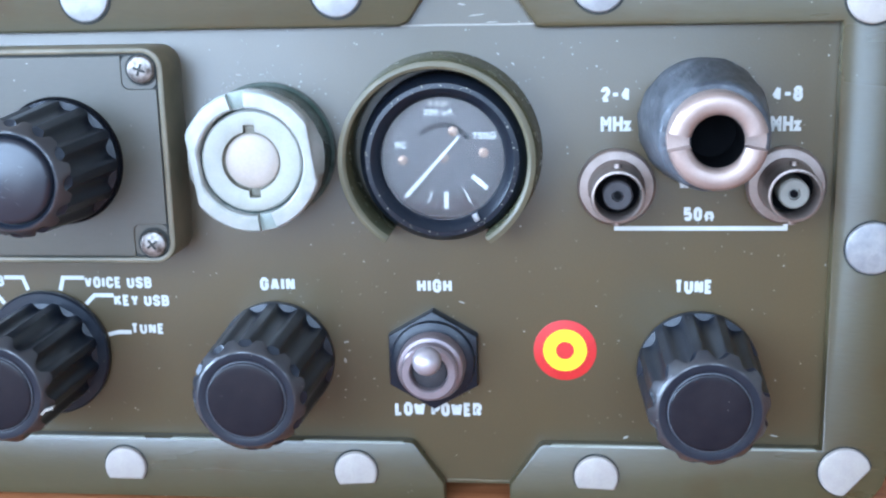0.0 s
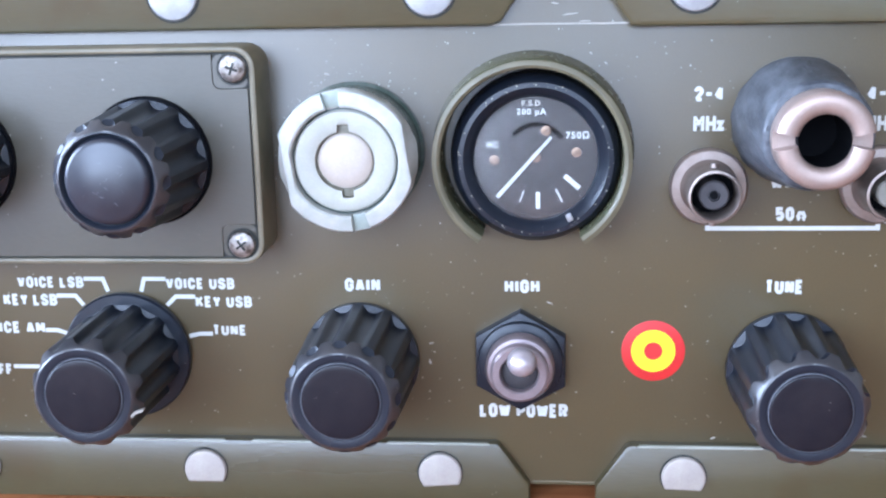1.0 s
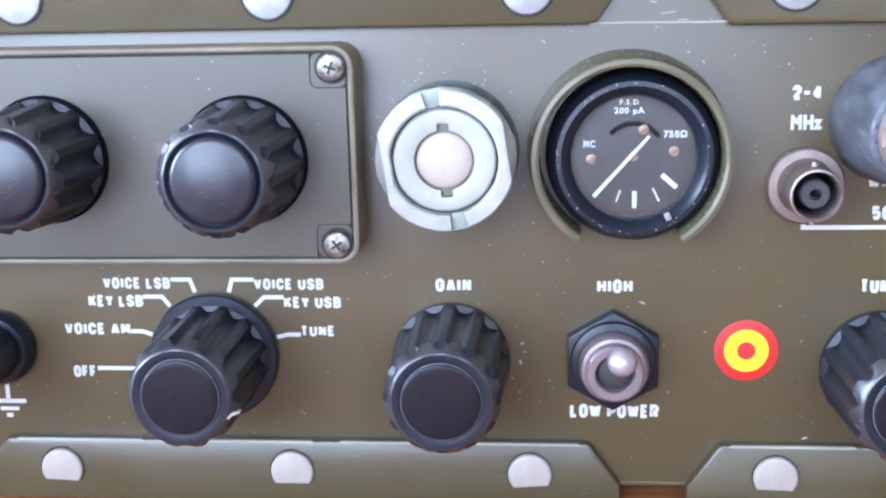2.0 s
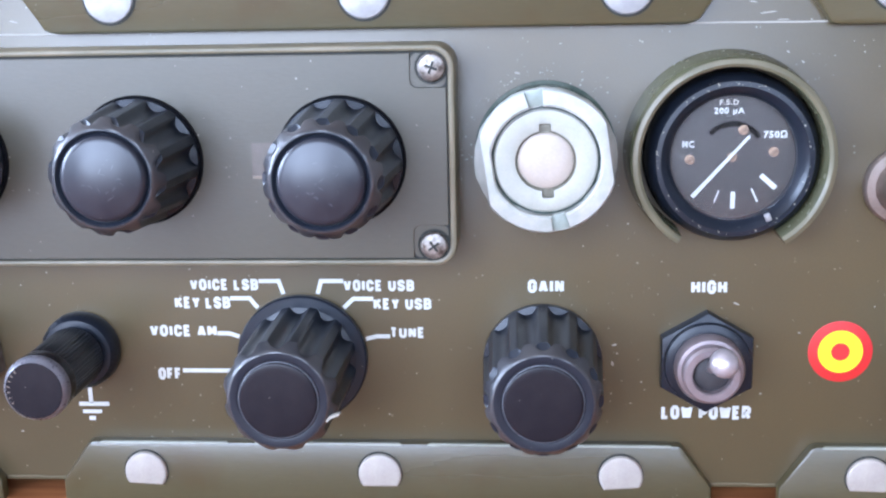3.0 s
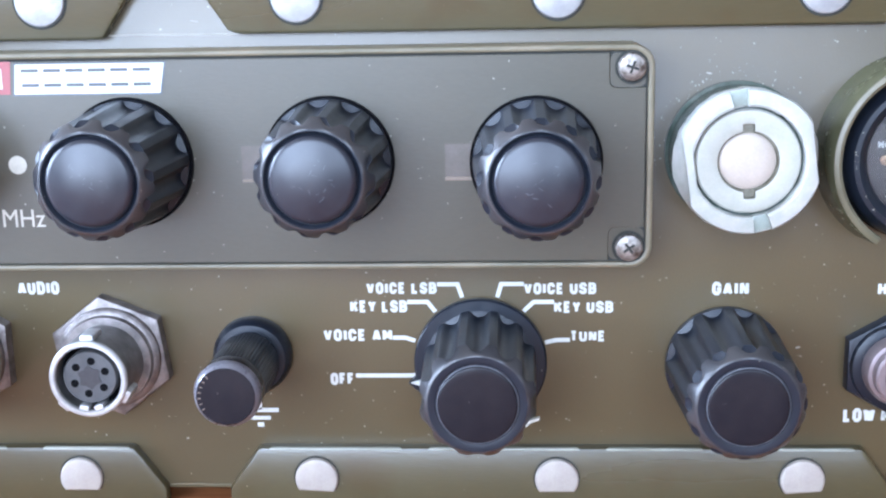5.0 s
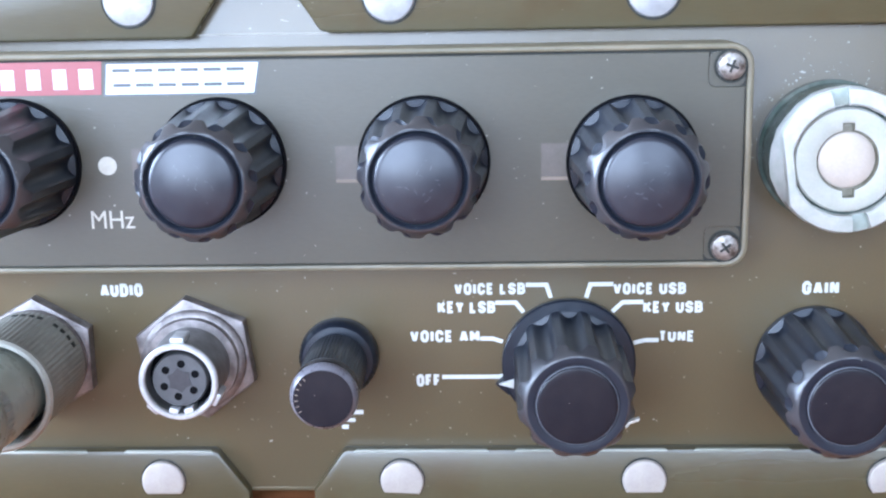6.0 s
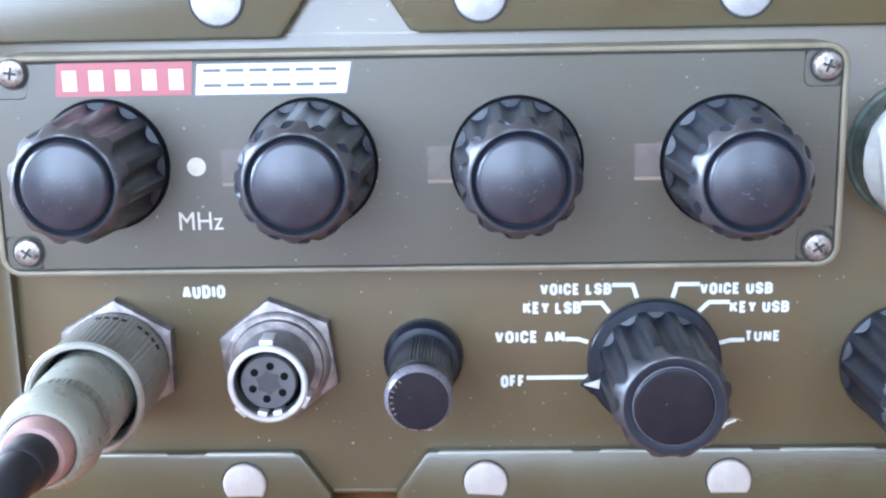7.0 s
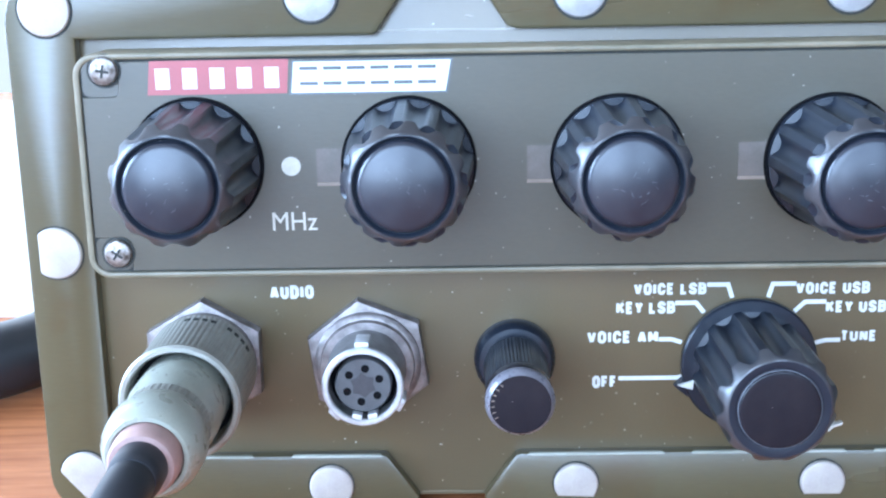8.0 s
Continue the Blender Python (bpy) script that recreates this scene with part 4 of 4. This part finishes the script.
# ---- coaxial sockets and whip socket ----
OLDIVORY = material("yellowed_insulator", (0.24, 0.225, 0.19), 0.45, second=(0.17, 0.16, 0.13), patch=500)
BX = [(59.9, 67.6, STAR, 0), (88.1, 67.8, OLDIVORY, 1)]
BFLANGE = mesh_of("flange", lathe([(6.6, 0), (6.6, 1.2), (6.2, 1.6), (4.6, 1.7)], 56), NICKEL)
BBARREL = mesh_of("barrel", lathe([(4.9, 1.5), (4.6, 2.2), (4.45, 9.6), (4.3, 10.1), (3.95, 10.2), (3.75, 9.9), (3.75, 4.0)], 56, close=False), NICKEL)
BBOTTOM = mesh_of("socket_floor", lathe([(3.8, 3.8), (3.7, 4.1)], 32), HOLE)
BLUG = mesh_of("bayonet_lug", lathe([(0.75, 0), (0.7, 0.9), (0.4, 1.0)], 16), NICKEL)
for x, z, inner, k in BX:
    s = part("coax_socket", BFLANGE, NICKEL, radio, (x, 0, z), "tarnished nickel bayonet coax socket")
    part("barrel", BBARREL, NICKEL, s, (x, 0, z))
    part("socket_floor", BBOTTOM, HOLE, s, (x, 0, z))
    part("dielectric", lathe([(2.45, 4.0), (2.45, 8.6), (2.2, 8.9), (1.0, 8.9), (0.9, 8.2)], 40), inner, s, (x, 0, z))
    part("centre_contact", lathe([(0.62, 8.0), (0.62, 8.95), (0.3, 9.0)], 20), HOLE, s, (x, 0, z))
    lug = part("bayonet_lug", BLUG, NICKEL, s, (x, -7.5, z + 4.3))
    lug.rotation_euler = (radians(-90), 0, 0)
    lug = part("bayonet_lug", BLUG, NICKEL, s, (x, -7.5, z - 4.3))
    lug.rotation_euler = (radians(90), 0, 0)

WX, WZ = 74.2, 78.5


def perished(a, r, h):
    """Lumpy, pulled surface of old rubber."""
    if h > 18 or r < 8:
        return r
    return r + 0.05 * math.sin(5 * a + 0.7 * h) * math.sin(3 * a - 0.4 * h + 1) + 0.05 * math.sin(17 * a - 1.1 * h) + (0.12 * math.sin(11 * a) * math.sin(4 * a + 2) if h < 1.5 else 0)


RUBBER_WALL = [(10.7 - 0.1 * k if k < 4 else 10.2 - 0.14 * (k - 4), 0.6 + 1.1 * k) for k in range(16)]
whip = part("whip_socket", lathe([(10.8, 0)] + RUBBER_WALL + [(8.4, 18.0), (8.1, 18.25), (7.3, 18.3), (7.2, 12.0)], 120, perished, close=False), RUBBER, radio, (WX, 0, WZ), "grey rubber aerial socket with a bare bronze tip")


def arc_body(profile, a0, a1, seg=36):
    """Part of a turned ring: a closed profile (radius, height) swept between two angles."""
    bm = bmesh.new()
    rings = [[bm.verts.new((r * math.cos(a), -h, r * math.sin(a))) for r, h in profile] for a in (radians(a0 + (a1 - a0) * i / seg) for i in range(seg + 1))]
    k = len(profile)
    for a, b in zip(rings, rings[1:]):
        for n in range(k):
            bm.faces.new((a[n], a[(n + 1) % k], b[(n + 1) % k], b[n]))
    bm.faces.new(rings[0])
    bm.faces.new(rings[-1])
    return bm


tip = part("aerial_tip", lathe([(7.2, 17.8), (7.45, 18.5), (7.45, 20.6), (4.0, 20.62), (4.0, 12.0)], 72, close=False), BRONZE, radio, (WX, 0, WZ), "slotted bronze tip")
JAW = [(7.44, 20.55), (7.45, 23.1), (7.25, 23.6), (6.8, 23.95), (6.0, 24.05), (5.0, 24.0), (4.4, 23.75), (4.05, 23.2), (4.0, 20.55)]
part("tip_jaw", arc_body(JAW, 11, 169), BRONZE, tip, (WX, 0, WZ))
part("tip_jaw", arc_body(JAW, 191, 349), BRONZE, tip, (WX, 0, WZ))
# black liner over the bronze bore, painting in the darkness of the hole
part("bore_shade", lathe([(3.97, 22.6), (3.94, 12.0)], 48, close=False), HOLE, tip, (WX, 0, WZ))
part("tip_bore", lathe([(4.4, 11.0), (4.3, 12.2)], 40), HOLE, whip, (WX, 0, WZ))

# ---- binding post ----
PX, PZ = -84.8, 38.3


def knurled(count, depth, h0, h1):
    def shape(a, r, h):
        return r - depth * (0.5 + 0.5 * math.cos(count * a)) if h0 < h < h1 else r
    return shape


post = part("binding_post", lathe([(7.0, 0), (7.1, 0.4), (7.0, 2.6), (6.2, 3.4), (4.6, 3.6), (4.4, 5.0)], 96, knurled(40, 0.3, 0.5, 3.3)), BLACK, radio, (PX, 0, PZ), "black knurled earth binding post")
part("post_shaft", lathe([(5.2, 4.6), (5.5, 5.0), (5.35, 17.4), (5.1, 18.1)], 160, knurled(56, 0.3, 4.9, 17.6)), BLACK, post, (PX, 0, PZ))
head = part("post_head", lathe([(5.1, 17.9), (5.5, 18.4), (5.55, 21.4), (5.2, 22.5), (4.75, 23.0), (0.5, 23.1)], 64), CAP, radio, (PX, 0, PZ))
# paler ring over the chamfer: the window's highlight put into its colour
part("post_rim", lathe([(5.57, 21.0), (5.62, 21.6), (5.32, 22.45), (4.85, 22.96)], 64, close=False), POSTRIM, head, (PX, 0, PZ), "chamfered rim with a painted highlight")
TICK = mesh_of("tick", box(4.1, 4.6, -23.12, -22.9, -0.07, 0.07), PALE)
for i in range(7):
    part("tick", TICK, PALE, head, (PX, 0, PZ), turn=150 + i * 13)

# ---- audio sockets ----
HEX = mesh_of("hexagon_nut", prism(ngon(11.3, 6, 90), 0.02, 2.6, 0.5), HEXGREY)


def audio_socket(x, z, turn):
    s = part("audio_socket", HEX, HEXGREY, radio, (x, 0, z), "round multi-pin audio socket with a dull hexagon nut", turn)
    part("collar", lathe([(9.2, 2.5), (9.2, 3.4), (8.7, 3.9), (8.2, 4.0), (8.0, 5.0), (7.0, 5.1)], 64), HEXGREY, s, (x, 0, z))
    part("barrel", lathe([(6.7, 5.0), (6.55, 13.2), (6.7, 13.6), (6.7, 14.3), (6.3, 14.5), (5.75, 14.3), (5.7, 11.0)], 64, close=False), BARREL, s, (x, 0, z), "dull grey barrel")
    part("barrel_rim", lathe([(6.72, 14.2), (6.78, 14.5), (6.7, 14.9), (6.4, 15.15), (5.9, 15.15), (5.7, 14.9), (5.68, 14.2)], 64, close=False), RINGSILVER, s, (x, 0, z), "rim worn to bright silver")
    part("socket_floor", lathe([(5.75, 10.9), (5.7, 11.2)], 40), HOLE, s, (x, 0, z))
    ins = part("contact_insert", lathe([(4.7, 11.0), (4.7, 13.6), (4.5, 13.9), (0.3, 13.9)], 48), INSERT, radio, (x, 0, z))
    return s, ins


sock, ins = audio_socket(-110.3, 38.5, -8)
PIN = mesh_of("contact_hole", lathe([(0.72, 13.7), (0.66, 13.97)], 20), HOLE)
for i in range(6):
    a = radians(82 + 60 * i)
    part("contact_hole", PIN, HOLE, ins, (-110.3 + 2.9 * math.cos(a), -0.02, 38.5 + 2.9 * math.sin(a)))
CENTRE = mesh_of("insert_star", prism([(1.95 + (0.28 if i % 2 else -0.28)) * Vector((math.cos(radians(30 * i + 7)), math.sin(radians(30 * i + 7)))) for i in range(12)], 13.8, 14.0), STAR, 0)
part("insert_star", CENTRE, CAP, ins, (-110.3, 0, 38.5))
LUG = mesh_of("barrel_lug", box(-1.2, 1.2, -14.2, -9.5, 6.2, 7.5, 0.3), RINGSILVER)
for turn in (8, 128, 232):
    part("barrel_lug", LUG, RINGSILVER, sock, (-110.3, 0, 38.5), turn=turn)
KEYW = mesh_of("keyway", box(-0.8, 0.8, -14.9, -11.5, 4.9, 5.85, 0.1), RINGSILVER)
for turn in (172, 200):
    part("keyway", KEYW, RINGSILVER, sock, (-110.3, 0, 38.5), turn=turn)
audio_socket(-138.9, 38.7, 0)

# ---- the plug in the other audio socket ----
AX, AZ = -138.9, 38.7
plug = thing("audio_plug", (AX, -3, AZ), "olive metal audio plug with a black cable, screwed onto its socket", "plug")
part("coupling_ring", lathe([(9.0, 4.3), (9.5, 4.7), (9.4, 20.5), (9.75, 21.0), (9.8, 21.8), (9.4, 22.2), (8.8, 22.2), (8.5, 21.8), (8.4, 17.0)], 192, knurled(64, 0.32, 9.0, 20.6), close=False), KNURL, plug, (AX, 0, AZ), "knurled coupling ring with a bright rim")
MARK = mesh_of("engraved_bar", box(-0.45, 0.45, -7.6, -6.6, 9.38, 9.56), GROOVE)
for i in range(9):
    if i != 4:
        part("engraved_bar", MARK, GROOVE, plug, (AX, 0, AZ), turn=-8 + i * 9)
part("ring_gap", lathe([(8.5, 16.0), (8.4, 17.2)], 48), HOLE, plug, (AX, 0, AZ))
part("plug_body", lathe([(7.3, 16.5), (7.35, 27.0), (7.0, 30.0), (6.6, 31.5)], 64), PLUG, plug, (AX, 0, AZ))
part("clamp_ring", lathe([(6.9, 31.0), (7.0, 31.6), (7.05, 33.2), (6.8, 33.6)], 128, knurled(48, 0.3, 31.3, 33.5)), KNURL, plug, (AX, 0, AZ))
part("back_shell", lathe([(6.7, 33.3), (7.1, 34.0), (7.6, 36.5), (7.4, 40.0), (6.5, 42.2), (6.0, 42.7), (5.4, 42.7), (5.2, 42.2), (5.1, 39.0)], 64, close=False), PLUG, plug, (AX, 0, AZ), "rounded olive back shell")
part("sleeve", lathe([(5.2, 38.5), (5.15, 43.6), (5.0, 45.2), (4.6, 45.9), (3.7, 46.0)], 48), PINK, plug, (AX, 0, AZ), "dusty pink cable sleeve")
part("cable_boot", lathe([(3.85, 45.5), (3.9, 49.0), (3.7, 50.5), (3.4, 51.0)], 40), CABLE, plug, (AX, 0, AZ))
part("cable", tube([(AX, -49, AZ), (AX - 1, -58, AZ - 1.5), (AX - 6, -78, AZ - 14), (AX - 22, -110, TZ + 4.0), (AX - 90, -150, TZ + 3.5), (AX - 260, -140, TZ + 3.5), (AX - 380, -40, TZ + 3.5)], 3.4, 24), CABLE, plug)

# ---- small chips and scratches in the paint ----
for x, z, w, h, a in ((11.6, 35.7, 0.5, 1.0, 10), (11.9, 39.2, 1.0, 0.35, 15), (12.4, 37.6, 0.4, 0.3, 0), (88.0, 22.6, 1.6, 0.3, -8), (62.0, 21.8, 1.1, 0.4, 25), (-5.0, 87.4, 1.1, 0.4, -10),
                      (44.0, 41.5, 0.5, 0.3, 0), (33.0, 46.8, 1.2, 0.3, -20), (-95.5, 50.3, 0.3, 0.3, 0), (36.5, 96.8, 3.0, 0.25, 7), (34.0, 98.6, 1.4, 0.3, -8), (39.0, 95.6, 2.2, 0.2, 2),
                      (-6.0, 86.0, 0.4, 0.4, 0), (14.0, 61.2, 0.4, 0.3, 0), (42.5, 88.6, 0.7, 0.3, -40), (40.0, 90.3, 0.6, 0.3, -30), (56.5, 88.0, 0.4, 0.4, 0), (79.0, 87.5, 0.6, 0.3, 20),
                      (-64.0, 53.2, 0.5, 0.2, 0), (-98.0, 22.0, 0.6, 0.3, 5), (-92.0, 97.4, 1.6, 0.25, -12), (-86.4, 97.0, 0.4, 0.9, 20)):
    c, q = math.cos(radians(a)), math.sin(radians(a))
    pts = [(u * c - v * q, u * q + v * c) for u, v in ((-w / 2, 0), (-w / 5, h / 2), (w / 3, h / 3), (w / 2, -h / 6), (w / 6, -h / 2), (-w / 3, -h / 3))]
    part("paint_chip", prism(pts, -0.02, 0.05), CHIP, front_panel, (x, 0, z), smooth=0)

# ---- highlight on the upper lip of the lower rim, painted as pale strips ----
LIP_SHEEN = material("lip_sheen", (0.4, 0.4, 0.33), 0.3, second=(0.18, 0.18, 0.13), patch=90, amount=0.9, stretch=(0.4, 1, 1))
for x0, x1, owner in ((-155.0, -131.0, frame_rim), (-125.0, -108.0, frame_rim), (-83.0, -58.0, lower_plate), (-54.0, -26.0, lower_plate), (-22.0, -4.0, lower_plate), (3.0, 22.6, lower_plate), (48.2, 71.0, frame_rim), (74.0, 95.4, frame_rim)):
    part("sheen_strip", prism([(x0, 20.6), (x0 + 1.5, 20.4), (x1 - 1.5, 20.45), (x1, 20.6), (x1 - 0.8, 21.0), (x0 + 0.8, 21.0)], 1.4, 2.16, 0.25), LIP_SHEEN, owner)


# ---- dust and paint specks, too many to count ----
def specks(count, spots, height, seed):
    """Flat flecks scattered round (x, z, spread_x, spread_z) spots, lying on the surface at that height."""
    rnd = random.Random(seed)
    bm = bmesh.new()
    for i in range(count):
        x, z, sx, sz = spots[i % len(spots)]
        x, z = x + rnd.uniform(-sx, sx), z + rnd.uniform(-sz, sz)
        r, a0 = rnd.choice((0.07, 0.09, 0.12, 0.12, 0.2)), rnd.uniform(0, 6)
        ring = [bm.verts.new((x + r * rnd.uniform(0.6, 1.3) * math.cos(a0 + k * 1.257), -height, z + r * rnd.uniform(0.5, 1.2) * math.sin(a0 + k * 1.257))) for k in range(5)]
        bm.faces.new(ring[::-1])
    bmesh.ops.recalc_face_normals(bm, faces=bm.faces)
    return bm


FLECK = material("pale_dust", (0.36, 0.34, 0.28), 0.7, second=(0.2, 0.185, 0.14), patch=700, bump=0)
panel_spots = [(-30, 60, 125, 40), (14, 40, 12, 12), (30, 45, 18, 16), (-66, 24, 50, 4), (46, 88, 16, 8), (75, 40, 22, 18), (88, 75, 11, 22), (6, 88, 14, 10), (-96, 40, 14, 14)]
tagged(part("dust", specks(230, panel_spots, 0.03, 3), FLECK, front_panel, smooth=0), "pale dust and paint specks", kind="stuff")


def ring_specks(count, r0, r1, height, a0, a1, seed):
    """Pale flecks on the flat crest of a round part."""
    rnd = random.Random(seed)
    bm = bmesh.new()
    for _ in range(count):
        a, r, q = radians(rnd.uniform(a0, a1)), rnd.uniform(r0, r1), rnd.choice((0.06, 0.08, 0.1, 0.17))
        x, z = r * math.cos(a), r * math.sin(a)
        bm.faces.new([bm.verts.new((x + q * rnd.uniform(0.6, 1.3) * math.cos(k * 1.257), -height, z + q * rnd.uniform(0.5, 1.2) * math.sin(k * 1.257))) for k in range(5)][::-1])
    return bm


tagged(part("dust", ring_specks(70, 12.1, 12.9, 7.03, 0, 360, 8), FLECK, meter, (MX, 0, MZ), smooth=0), "pale dust specks", kind="stuff")
tagged(part("dust", ring_specks(60, 11.8, 14.5, 0.04, 40, 200, 2), FLECK, nut_assembly, (NX, 0, NZ), smooth=0), "chalky specks round the barrel", kind="stuff")
cover_spots = [(-85, 74, 68, 18), (-52, 72, 14, 16), (-85, 66, 14, 10), (-118, 72, 14, 14)]
tagged(part("dust", specks(46, cover_spots, COVER_H + 0.03, 5), FLECK, cover, smooth=0), "pale dust specks", kind="stuff")
